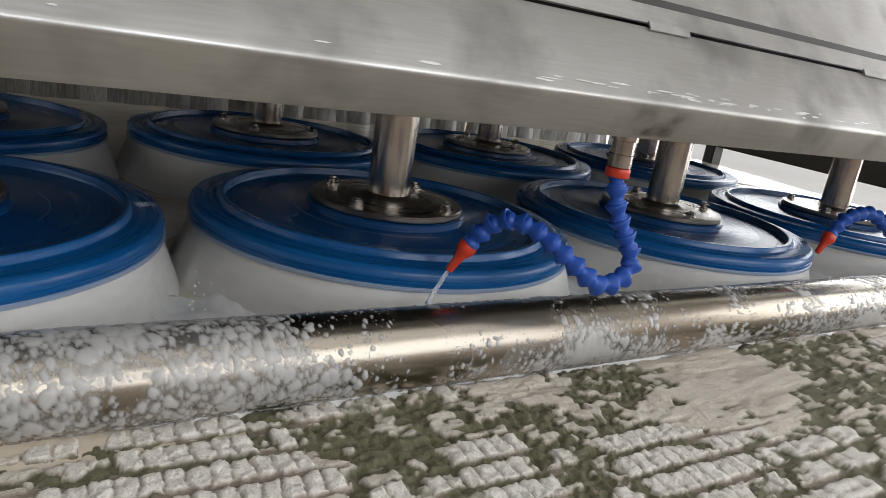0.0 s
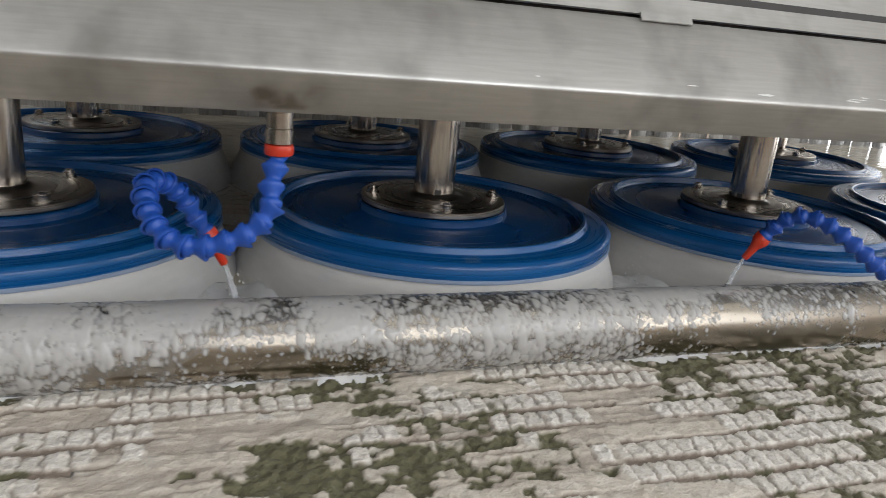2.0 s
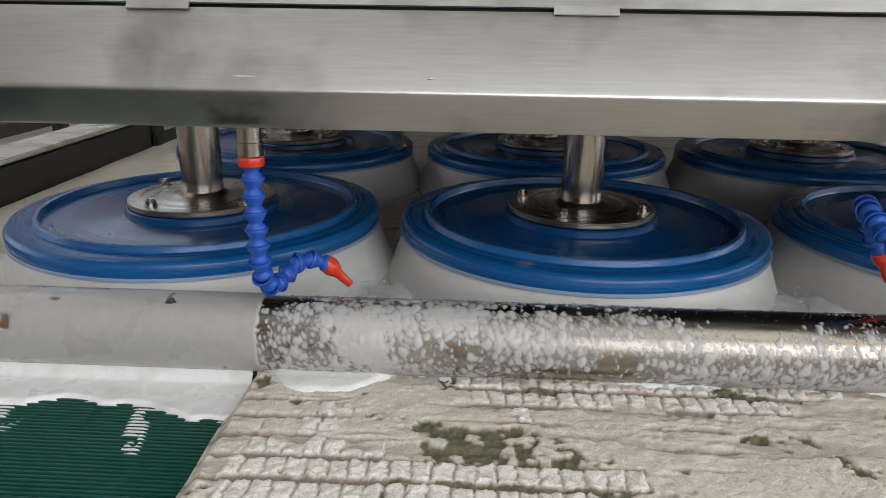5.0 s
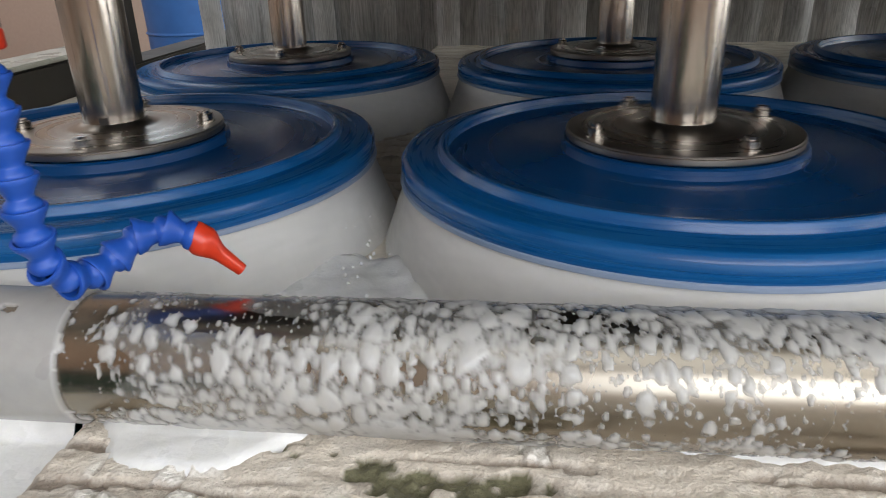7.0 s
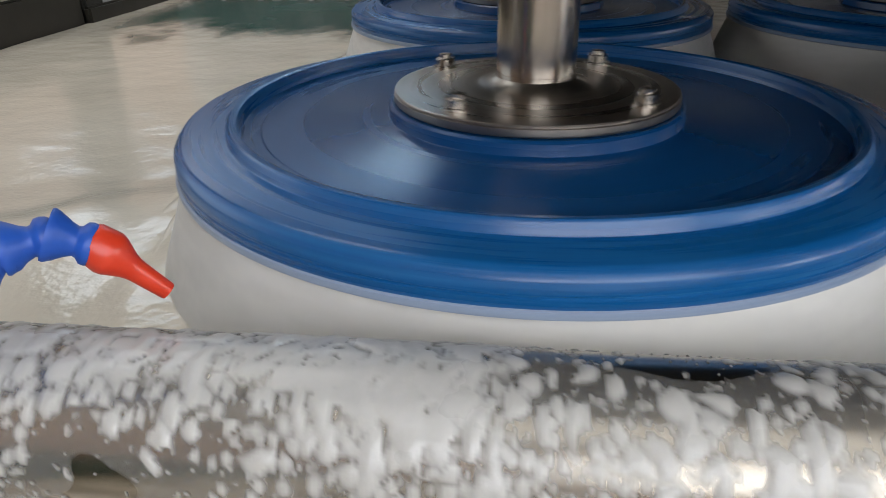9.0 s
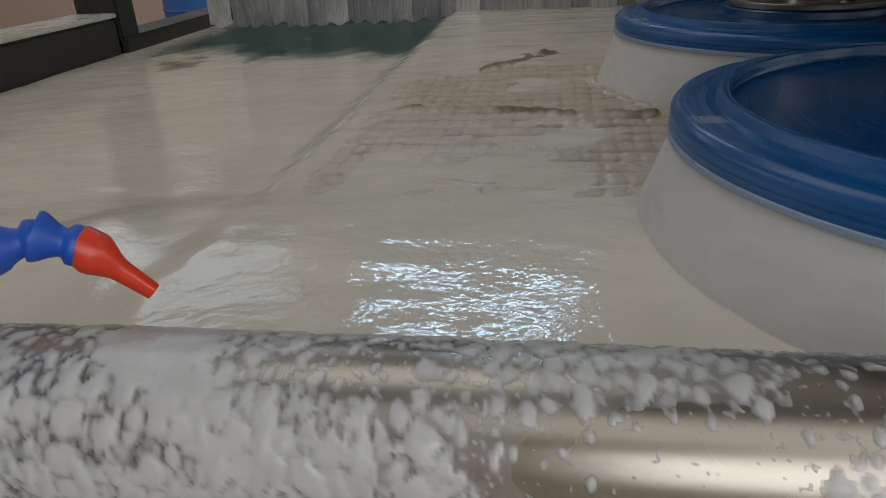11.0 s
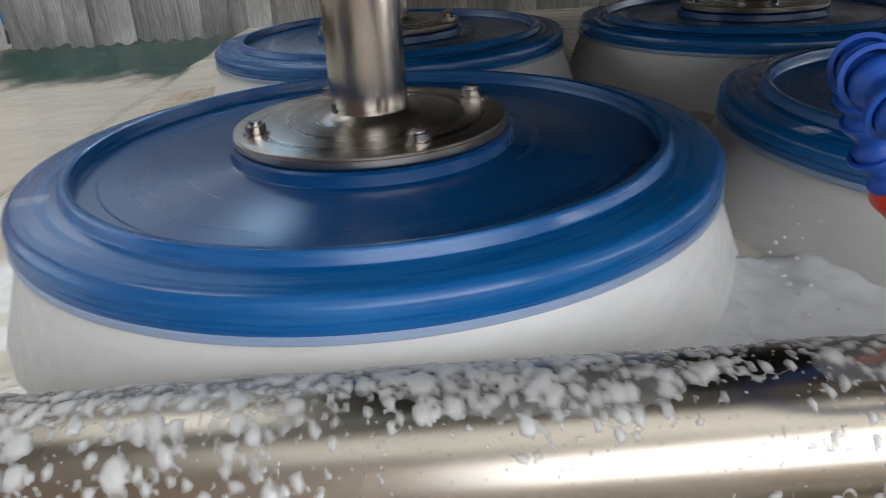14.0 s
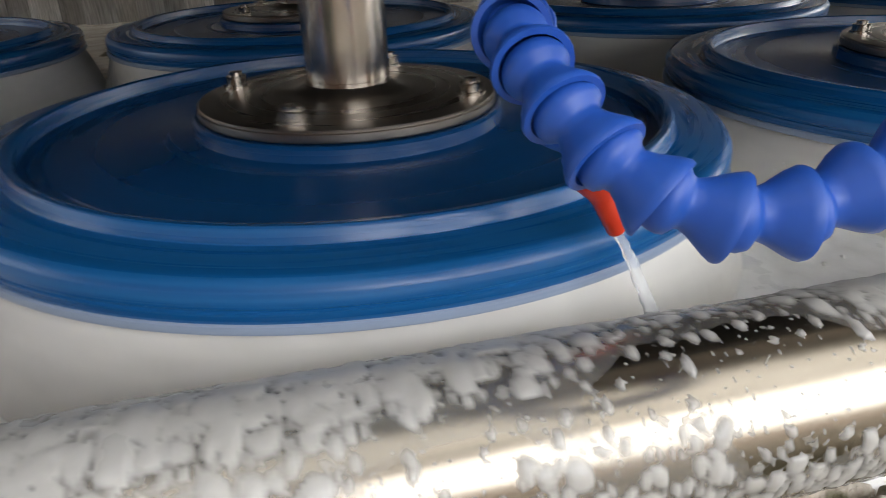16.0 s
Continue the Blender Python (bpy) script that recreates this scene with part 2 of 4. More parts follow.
def pile_material():
    """Cream pile, taupe ground and olive patches, chosen by what the yarn is at each place."""
    m = bpy.data.materials.new("wool_rug")
    m.use_nodes = True
    nt = m.node_tree
    b = nt.nodes["Principled BSDF"]
    link = nt.links.new
    coord = nt.nodes.new("ShaderNodeTexCoord")

    def noisy(scale, detail=5):
        n = nt.nodes.new("ShaderNodeTexNoise")
        n.inputs["Scale"].default_value, n.inputs["Detail"].default_value = scale, detail
        link(coord.outputs["Object"], n.inputs["Vector"])
        return n.outputs[0]

    def mixed(a, c, fac):
        x = nt.nodes.new("ShaderNodeMix")
        x.data_type = "RGBA"
        for socket, v in ((6, a), (7, c), (0, fac)):
            if isinstance(v, tuple):
                x.inputs[socket].default_value = (*v, 1)
            else:
                link(v, x.inputs[socket])
        return x.outputs[2]

    def sharp(v, low, high, top):
        r = nt.nodes.new("ShaderNodeMapRange")
        r.inputs[1].default_value, r.inputs[2].default_value, r.inputs[4].default_value = low, high, top
        link(v, r.inputs[0])
        return r.outputs[0]

    def attr(name):
        a = nt.nodes.new("ShaderNodeAttribute")
        a.attribute_name = name
        return a.outputs["Fac"]

    cream = mixed((0.70, 0.62, 0.515), (0.50, 0.43, 0.34), noisy(9))
    cream = mixed(cream, (0.72, 0.655, 0.555), noisy(260, 3))
    cream = mixed(cream, (0.82, 0.78, 0.705), attr("tuft"))
    cream = mixed(cream, (0.40, 0.34, 0.27), sharp(noisy(620, 2), 0.52, 0.66, 0.4))
    taupe = mixed((0.25, 0.19, 0.145), (0.16, 0.12, 0.09), noisy(150))
    olive = mixed((0.070, 0.066, 0.030), (0.190, 0.178, 0.098), noisy(300))
    c = mixed(cream, taupe, attr("ground"))
    c = mixed(c, olive, attr("olive"))
    c = mixed(c, mixed((0.74, 0.67, 0.54), (0.62, 0.55, 0.43), noisy(40)), attr("soak"))
    link(c, b.inputs["Base Color"])
    b.inputs["Roughness"].default_value = 0.75
    b.inputs["Sheen Weight"].default_value = 0.08
    bp = nt.nodes.new("ShaderNodeBump")
    bp.inputs["Strength"].default_value, bp.inputs["Distance"].default_value = 0.8, 0.0016
    link(noisy(620, 4), bp.inputs["Height"])
    link(bp.outputs[0], b.inputs["Normal"])
    return m


RUG = pile_material()

# ---------------------------------------------------------------- mesh helpers


def part(name, bm, mat, parent=None, label="", smooth=True):
    me = bpy.data.meshes.new(name)
    bm.to_mesh(me)
    bm.free()
    me.materials.append(mat)
    if smooth:
        me.polygons.foreach_set("use_smooth", [True] * len(me.polygons))
        me.set_sharp_from_angle(angle=radians(38))
    ob = new(name, me)
    ob.parent = parent
    if label:
        tagged(ob, label)
    return ob


def holder(name, m=None):
    ob = new(name)
    ob.empty_display_size = 0.05
    if m is not None:
        ob.matrix_world = m
    return ob


def lathe(profile, n=96, bm=None, m=None):
    """Turns (radius, height) pairs round z; ends on the axis close the form."""
    bm = bm or bmesh.new()
    m = m or Matrix()
    rings = []
    for r, z in profile:
        if r < 1e-6:
            rings.append([bm.verts.new(m @ Vector((0, 0, z)))])
        else:
            rings.append([bm.verts.new(m @ Vector((r * math.cos(2 * math.pi * i / n), r * math.sin(2 * math.pi * i / n), z))) for i in range(n)])
    for a, b in zip(rings, rings[1:]):
        for i in range(n):
            j = (i + 1) % n
            if len(a) == 1 and len(b) > 1:
                bm.faces.new((a[0], b[j], b[i]))
            elif len(b) == 1 and len(a) > 1:
                bm.faces.new((a[i], a[j], b[0]))
            elif len(a) > 1:
                bm.faces.new((a[i], a[j], b[j], b[i]))
    bmesh.ops.recalc_face_normals(bm, faces=bm.faces)
    return bm


def box(x0, x1, y0, y1, z0, z1, bevel=0.002, bm=None):
    bm = bm or bmesh.new()
    made = bmesh.ops.create_cube(bm, size=1, matrix=Matrix.LocRotScale(((x0 + x1) / 2, (y0 + y1) / 2, (z0 + z1) / 2), None, (x1 - x0, y1 - y0, z1 - z0)))
    if bevel:
        vs = set(made["verts"])
        bmesh.ops.bevel(bm, geom=[e for e in bm.edges if e.verts[0] in vs], offset=bevel, segments=2, affect="EDGES")
    return bm


def sheet_along_x(profile, x0, x1, n=1, thick=0.003):
    """A folded sheet: the (y, z) profile run along x, with thickness."""
    bm = bmesh.new()
    xs = [x0 + (x1 - x0) * i / n for i in range(n + 1)]
    rows = [[bm.verts.new((x, y, z)) for x in xs] for y, z in profile]
    for a, b in zip(rows, rows[1:]):
        for i in range(n):
            bm.faces.new((a[i], a[i + 1], b[i + 1], b[i]))
    bmesh.ops.recalc_face_normals(bm, faces=bm.faces)
    bmesh.ops.solidify(bm, geom=bm.faces[:], thickness=thick)
    return bm


def grid_mesh(name, P, mat, parent=None, label="", attributes=()):
    """A sheet from an (n, m, 3) array of worked-out places."""
    n, m = P.shape[:2]
    idx = np.arange(n * m).reshape(n, m)
    faces = np.stack([idx[:-1, :-1], idx[1:, :-1], idx[1:, 1:], idx[:-1, 1:]], -1).reshape(-1, 4)
    me = bpy.data.meshes.new(name)
    me.vertices.add(n * m)
    me.vertices.foreach_set("co", P.reshape(-1).astype(np.float32))
    me.loops.add(faces.size)
    me.loops.foreach_set("vertex_index", faces.reshape(-1).astype(np.int32))
    me.polygons.add(len(faces))
    me.polygons.foreach_set("loop_start", np.arange(0, faces.size, 4, dtype=np.int32))
    me.polygons.foreach_set("use_smooth", np.ones(len(faces), dtype=bool))
    me.update(calc_edges=True)
    for key, values in attributes:
        a = me.attributes.new(key, "FLOAT", "POINT")
        a.data.foreach_set("value", values.reshape(-1).astype(np.float32))
    me.materials.append(mat)
    ob = new(name, me)
    ob.parent = parent
    if label:
        tagged(ob, label)
    return ob


def lattice(u, w, seed):
    """Smooth value noise, 0 to 1, on arrays."""
    iu, iw = np.floor(u).astype(np.int64), np.floor(w).astype(np.int64)
    fu, fw = u - iu, w - iw
    fu, fw = fu * fu * (3 - 2 * fu), fw * fw * (3 - 2 * fw)

    def h(a, b):
        k = (a * 374761393 + b * 668265263 + seed * 974711) & 0x7FFFFFFF
        k = ((k ^ (k >> 13)) * 1274126177) & 0x7FFFFFFF
        return ((k ^ (k >> 16)) & 0xFFFF) / 65535.0

    return (h(iu, iw) * (1 - fu) + h(iu + 1, iw) * fu) * (1 - fw) + (h(iu, iw + 1) * (1 - fu) + h(iu + 1, iw + 1) * fu) * fw


def fractal(u, w, seed, octaves=3):
    total, amp, norm = 0, 1.0, 0.0
    for k in range(octaves):
        total = total + amp * lattice(u * 2 ** k, w * 2 ** k, seed + 17 * k)
        norm += amp
        amp *= 0.5
    return total / norm


def step(a, b, x):
    t = np.clip((x - a) / (b - a), 0, 1)
    return t * t * (3 - 2 * t)


# ---------------------------------------------------------------- hall
def hall():
    tagged(part("ground", box(-60, 60, -60, 60, -0.98, -0.9, 0), YARD), "pale sunlit concrete yard round the hall", "ground", kind="structure")
    tagged(part("floor", box(-4, 8, -5, 6, -0.9, -0.8, 0), CONCRETE), "stained grey concrete factory floor", "floor", kind="structure")
    tagged(part("ceiling", box(-4.2, 8.2, -5.2, 6.2, 4.0, 4.1, 0), CEIL), "pale sheet metal hall roof", "ceiling", kind="structure")

    def wall(name, rects, label):
        bm = bmesh.new()
        for r in rects:
            box(*r, 0, bm)
        tagged(part(name, bm, WALL, smooth=False), label, "wall", kind="structure")

    wall("wall_south", [(-4.2, 8.2, -5.2, -5, -0.9, 0.7), (-4.2, 8.2, -5.2, -5, 3.8, 4), (-4.2, 0.2, -5.2, -5, 0.7, 3.8), (6.2, 8.2, -5.2, -5, 0.7, 3.8)], "peach painted hall wall with a wide window opening")
    wall("wall_north", [(-4.2, 8.2, 6, 6.2, -0.9, 2.3), (-4.2, 8.2, 6, 6.2, 3.7, 4), (-4.2, -3.5, 6, 6.2, 2.3, 3.7), (-1.3, -0.8, 6, 6.2, 2.3, 3.7), (1.8, 8.2, 6, 6.2, 2.3, 3.7)], "peach painted hall wall with two small high windows")
    wall("wall_west", [(-4.2, -4, -5, 6, -0.9, 0.4), (-4.2, -4, -5, 6, 2.8, 4), (-4.2, -4, -5, -1.1, 0.4, 2.8), (-4.2, -4, 3.1, 6, 0.4, 2.8)], "peach painted hall wall with a window opening")
    wall("wall_east", [(8, 8.2, -5, -3.6, -0.9, 4), (8, 8.2, 5.4, 6, -0.9, 4), (8, 8.2, -3.6, 5.4, 3.0, 4)], "peach painted hall wall with an open gateway")


hall()

# ---------------------------------------------------------------- machine frame
X0, X1 = 0.55, 3.85


def machine():
    # conveyor side members
    for name, xa, xb in (("conveyor_side_beam", X0 - 0.07, X0), ("conveyor_side_beam", X1, X1 + 0.07)):
        t = holder(name)
        if xa < 3:
            part("web", box(xa, xb, -1.7, 0.80, -0.06, 0.052, 0.004), FRAME, t)
            part("top_plate", box(xa - 0.01, xb + 0.004, -1.7, 0.80, 0.053, 0.061, 0.002), LEDGE, t, "pale splashed top plate")
            part("lower_rail", box(xa, xb + 0.012, 0.8, 1.9, -0.06, 0.018, 0.004), FRAME, t)
            part("post", box(xa - 0.005, xb + 0.006, 0.80, 0.86, -0.8, 0.42, 0.004), DARK, t, "dark upright post")
        else:
            part("web", box(xa, xb, -1.7, 1.9, -0.06, -0.008, 0.004), FRAME, t)
            part("hung_rail", box(xa + 0.02, xb, -0.2, 1.9, 0.062, 0.20, 0.004), FRAME, t, "dark rail hung over the belt edge")
            part("post", box(xa + 0.01, xb - 0.01, 0.905, 0.945, -0.8, 0.42, 0.004), DARK, t, "dark upright post")
            part("post", box(xa + 0.01, xb - 0.01, -0.20, -0.14, -0.8, 0.42, 0.004), DARK, t, "dark upright post")
        part("leg", box(xa, xb, -1.6, -1.52, -0.8, -0.06, 0.004), FRAME, t)
        part("leg", box(xa, xb, 1.8, 1.88, -0.8, -0.06, 0.004), FRAME, t)
        tagged(t, "dirty dark steel side beam along the wet conveyor", "conveyor frame")
    # bed under the belt
    bed = holder("conveyor_bed")
    part("bed_plate", box(X0, X1, -1.7, 1.9, -0.055, -0.03, 0.002), DARK, bed)
    tagged(bed, "dark steel bed plate under the belt", "conveyor bed")
    # front cover
    cover = holder("front_cover")
    fold = [(-0.268, 0.2095), (-0.2885, 0.2095), (-0.2900, 0.2112), (-0.2988, 0.2320), (-0.2999, 0.2342), (-0.3003, 0.2358), (-0.2999, 0.2374), (-0.2984, 0.2392),
            (-0.2640, 0.2850), (-0.2600, 0.2880)]
    part("folded_panel", sheet_along_x(fold, 0.42, 3.98, 1, 0.0025), STEEL, cover)
    part("door_panel", sheet_along_x([(-0.2575, 0.2902), (-0.2592, 0.2912), (-0.1774, 0.400), (-0.1764, 0.62), (-0.15, 0.64)], 0.42, 3.98, 1, 0.0025), STEEL, cover)
    part("slot_backing", box(0.43, 3.97, -0.249, -0.246, 0.275, 0.31, 0), DARK, cover, "dark backing behind the slot")
    for x in np.arange(0.475, 4.0, 0.2955):
        part("weld_tab", sheet_along_x([(-0.2634, 0.2862), (-0.2598, 0.2918)], x - 0.022, x + 0.022, 1, 0.0015), STEEL, cover, "short bright weld tab")
    part("end_plate", box(0.415, 0.42, -0.262, -0.20, 0.215, 0.62, 0.001), STEEL, cover)
    part("end_plate", box(3.98, 3.985, -0.262, -0.20, 0.215, 0.62, 0.001), STEEL, cover)
    for x in (1.125, 1.673, 2.224, 2.775, 3.325):
        u, w = np.meshgrid(np.linspace(-0.045, 0.045, 61), np.linspace(0.0, 1.0, 21), indexing="ij")
        smoke = fractal(u / 0.016 + x * 40, w * 2.2, 401, 3)
        arms = np.exp(-((np.abs(u) - 0.004 - 0.016 * w) / 0.011) ** 2) * (1 - w) ** 0.8
        thick = np.clip(arms * (0.25 + 1.5 * step(0.3, 0.7, smoke)), 0, 1) * step(0.045, 0.03, np.abs(u)) * step(0.0, 0.08, w)
        grid_mesh("heat_tint", np.stack([x + u, -0.2906 - 0.0097 * w, 0.2112 + 0.0222 * w], -1), TINT, cover, "brown heat tint left by welding", (("thick", thick),))
    rng = random.Random(5)
    slope = Vector((0, 0.0348, 0.0470)).normalized()
    for k in range(46):
        x0 = rng.choice((rng.uniform(2.10, 2.50), rng.uniform(2.10, 2.50), rng.uniform(1.0, 3.4)))
        up = rng.gauss(0.006, 0.0015)
        wid, hgt = rng.uniform(0.002, 0.011), rng.uniform(0.0004, 0.0012)
        bm = bmesh.new()
        base = Vector((x0, -0.2988, 0.2380)) + slope * up + Vector((0, -0.0010, 0.0008)) * 0.6
        pts = [(-1, 0), (-0.5, rng.uniform(0.4, 1)), (0.3, rng.uniform(0.4, 1)), (1, 0), (0.4, -rng.uniform(0.3, 1)), (-0.4, -rng.uniform(0.3, 1))]
        bm.faces.new([bm.verts.new(base + Vector((a * wid, 0, 0)) + slope * (b * hgt)) for a, b in pts])
        part("scrape", bm, SCRAPE, cover, smooth=False)
    part("back_panel", box(0.5, 3.95, 1.15, 1.155, 0.33, 0.56, 0.001), DARK, cover, "dark rear housing panel")
    tagged(cover, "long smudged stainless steel cover with a folded lower edge", "machine cover")


machine()

# ---------------------------------------------------------------- belt, rug, suds
BELT_SPEED = 0.0254


def belt():
    """Ribbed across: ribs every 4.4 mm; those in front of the roller one by one."""
    t = holder("conveyor_belt")
    part("web", box(X0 + 0.002, X1 - 0.002, -1.65, 1.85, -0.0215, -0.0165, 0), BELT, t)

    def rib(y, x1, bm):
        lo, hi = [], []
        for x in (X0 + 0.002, x1):
            lo += [bm.verts.new((x, y + d, z)) for d, z in ((0.0008, -0.0166), (0.0013, -0.0130), (0.0017, -0.0126), (0.0030, -0.0126), (0.0034, -0.0130), (0.0039, -0.0166))]
        for i in range(5):
            bm.faces.new((lo[i], lo[i + 1], lo[i + 7], lo[i + 6]))
        bm.faces.new(lo[:6]), bm.faces.new(lo[6:])

    near = bmesh.new()
    rib(0, 1.3, near)
    bmesh.ops.recalc_face_normals(near, faces=near.faces)
    first = part("rib", near, BELT, t)
    far = bmesh.new()
    k = 0
    y = -1.65
    while y < 1.84:
        if -0.80 < y < -0.24:
            r = first if k == 0 else new("rib", first.data)
            r.parent = t
            r.matrix_basis = pose(0, y, 0)
            k += 1
        else:
            rib(y, 1.3, far)
        y += 0.0044
    bmesh.ops.recalc_face_normals(far, faces=far.faces)
    tagged(part("far_ribs", far, BELT, t), kind="stuff")
    return tagged(t, "wet dark green rubber conveyor belt with cross ribs", "conveyor belt")


def rug():
    """Cut pile in cream fields, tufted blocks in taupe ground, and olive patches."""
    xs = [1.104]
    while xs[-1] < 3.60:
        xs.append(xs[-1] + (0.0015 if xs[-1] < 2.3 else 0.005))
    ys = [-1.5]
    while ys[-1] < 1.45:
        ys.append(ys[-1] + (0.0015 if -0.76 < ys[-1] < -0.24 else 0.0036 if -0.9 < ys[-1] < 0.1 else 0.006))
    u, w = np.meshgrid(np.array(xs), np.array(ys), indexing="ij")
    warp = 0.006 * (fractal(u / 0.09, w / 0.09, 5) - 0.5)
    v = w + warp
    pitch = 0.0246
    row = np.floor(v / pitch)
    fv = v / pitch - row
    width = 0.0118 + 0.0024 * lattice(row * 0.37, row * 0.0, 3)
    shift = 0.04 * lattice(row * 1.7, row * 0.3, 9)
    fuzz = fractal(u / 0.0048, w / 0.0048, 61, 2) - 0.5
    cu = (u + shift + 0.006 * (fractal(u / 0.03, v / 0.02, 8) - 0.5) + 0.0034 * fuzz) / width
    fu = cu - np.floor(cu)
    cell = lattice(np.floor(cu) * 0.83 + 3, row * 0.83, 71)
    edge_u = np.minimum(fu, 1 - fu) * width
    edge_v = np.minimum(fv, 1 - fv) * pitch + 0.0036 * fuzz + 0.002 * (cell - 0.5)
    dome = step(-0.0002, 0.0015, edge_u) * step(0.0021, 0.0040, edge_v)
    groove = 1 - step(0.0023, 0.0038, edge_v)
    seam = (1 - step(0.0002, 0.0013, edge_u)) * (1 - groove)
    mid = (row + 0.5) * pitch
    stretch_u = (np.floor(cu) + 0.5) * width
    bonus = 0.14 * step(1.12, 1.2, u) * step(1.75, 1.6, u) * step(-0.31, -0.26, w) * step(0.12, 0.04, w)
    field = bonus - 0.040 * step(1.60, 1.85, u) + 0.75 * fractal(stretch_u / 0.15, mid / 0.075, 21, 3) + 0.25 * fractal(u / 0.15, w / 0.075, 21, 3) + 0.10 * (cell - 0.5)
    blocks = step(0.568, 0.576, field) * step(1.132, 1.140, u + 0.02 * (lattice(row * 0.9, row * 0.0, 77) - 0.5))
    lines = step(0.47, 0.50, field) * groove * step(0.40, 0.55, fractal(u / 0.05, row * 0.7, 29, 2))
    fine = fractal(u / 0.0046, w / 0.0046, 62, 2) - 0.5
    clump = fractal(u / 0.022, w / 0.014, 63, 2) - 0.5
    green_field = fractal(u / 0.12, w / 0.07, 41, 2) + 0.46 * (fractal(u / 0.017, w / 0.011, 44, 2) - 0.5) + 0.05 * step(0.42, 0.56, field) + 0.040 * step(1.70, 1.95, u)
    olive = step(0.560, 0.574, green_field)
    taupe_field = step(0.52, 0.66, fractal(u / 0.09, w / 0.012, 51, 3) + 0.30 * (fractal(u / 0.010, w / 0.006, 54, 2) - 0.5))
    plain = 0.0008 + 0.0020 * fine + 0.0018 * clump - 0.0040 * lines
    tuft = -0.0016 + (0.0024 + 0.0010 * cell) * dome + 0.0026 * fine * (0.3 + dome)
    z = plain * (1 - blocks) + tuft * blocks
    keep = np.maximum(blocks * (1 - groove) * step(0.30, 0.38, cell), 0.85 * step(0.60, 0.66, fractal(u / 0.012, w / 0.009, 47, 2)))
    olive = olive * (1 - 0.98 * keep)
    taupe = (1 - 0.5 * step(-0.26, -0.21, w)) * np.maximum(np.maximum(taupe_field * (1 - blocks) * 0.30, lines * 0.8), blocks * (0.9 * groove + 0.5 * seam))
    white = np.clip(blocks * dome * (0.55 + 0.5 * cell) + 0.3 * keep * (1 - blocks), 0, 1) * (1 - 0.8 * step(-0.26, -0.21, w))
    z = z * (1 - olive) + (-0.0016 + 0.0066 * fine + 0.003 * clump) * olive
    z = z - 0.0014 * taupe_field * (1 - blocks)
    # bound edge that drops to the belt
    lip = step(0.0, 0.012, u - 1.104)
    z = z * lip + (1 - lip) * -0.0110
    P = np.stack([u + 0.004 * (1 - lip) * (fractal(w / 0.05, w * 0 + 3, 81) - 0.5), w, z], -1)
    t = grid_mesh("rug", P, RUG, attributes=(("ground", taupe), ("olive", olive), ("tuft", white), ("soak", step(-0.26, -0.21, w) * (0.85 - 0.35 * taupe - 0.4 * olive))))
    # tufted rows that stand up through the suds, coated with milky water
    u, w = np.meshgrid(np.arange(1.112, 1.95, 0.0022), np.arange(-0.275, 0.50, 0.0022), indexing="ij")
    v = w + 0.005 * (fractal(u / 0.08, w / 0.08, 110) - 0.5)
    fv = v / 0.0262 - np.floor(v / 0.0262)
    cu = (u + 0.004 * (fractal(u / 0.05, v / 0.05, 111) - 0.5)) / 0.0150
    fu = cu - np.floor(cu)
    worn = fractal(u / 0.012, w / 0.009, 119, 2)
    rows_up = step(0.02, 0.24, np.minimum(fv, 1 - fv) + 0.16 * (worn - 0.5)) * (0.55 + 0.45 * step(0.0, 0.22, np.minimum(fu, 1 - fu) + 0.16 * (worn - 0.5)))
    area = step(0.30, 0.52, fractal(u / 0.10, w / 0.07, 113, 3) + 0.10 * step(1.12, 1.3, u) - 0.25 * step(0.10, 0.3, w))
    border = step(1.112, 1.16, u) * step(-0.275, -0.235, w) * step(1.95, 1.8, u) * step(0.50, 0.40, w)
    up = area * border
    z = -0.0015 + up * (0.0040 + 0.0026 * rows_up + 0.0022 * (fractal(u / 0.006, w / 0.006, 115, 2) - 0.5))
    rag = fractal(u / 0.020, w / 0.014, 117, 3)
    spots = np.maximum(np.exp(-((w - 0.20 - 1.1 * (u - 1.20)) / 0.05) ** 2) * step(1.20, 1.25, u) * step(1.37, 1.32, u),
                       np.exp(-((w - 0.27) / 0.045) ** 2) * step(1.36, 1.40, u) * step(1.54, 1.49, u))
    spots = np.maximum(spots, 0.92 * np.exp(-((w - 0.018 + 0.16 * (u - 1.2)) / 0.012) ** 2) * step(1.15, 1.19, u))
    spots = np.maximum(spots, 0.95 * np.exp(-((u - 1.120) / 0.012) ** 2) * step(-0.275, -0.25, w) * step(0.14, -0.18, w))
    olive = spots * step(0.54, 0.70, 0.40 * spots + 0.62 * rag) * 0.85
    ground = up * np.clip(0.28 + np.clip(1 - 1.25 * rows_up, 0, 1) * (0.25 + 0.55 * step(0.35, 0.65, rag)), 0, 1)
    z = z + 0.006 * olive * border
    coat = grid_mesh("suds_coat", np.stack([u, w, z], -1), SOAK, t, "milky suds coat over the embossed rug", (("ground", ground), ("olive", olive)))
    tagged(coat, kind="stuff")
    return tagged(t, "soaked cream rug with tufted blocks and olive patches", "rug")


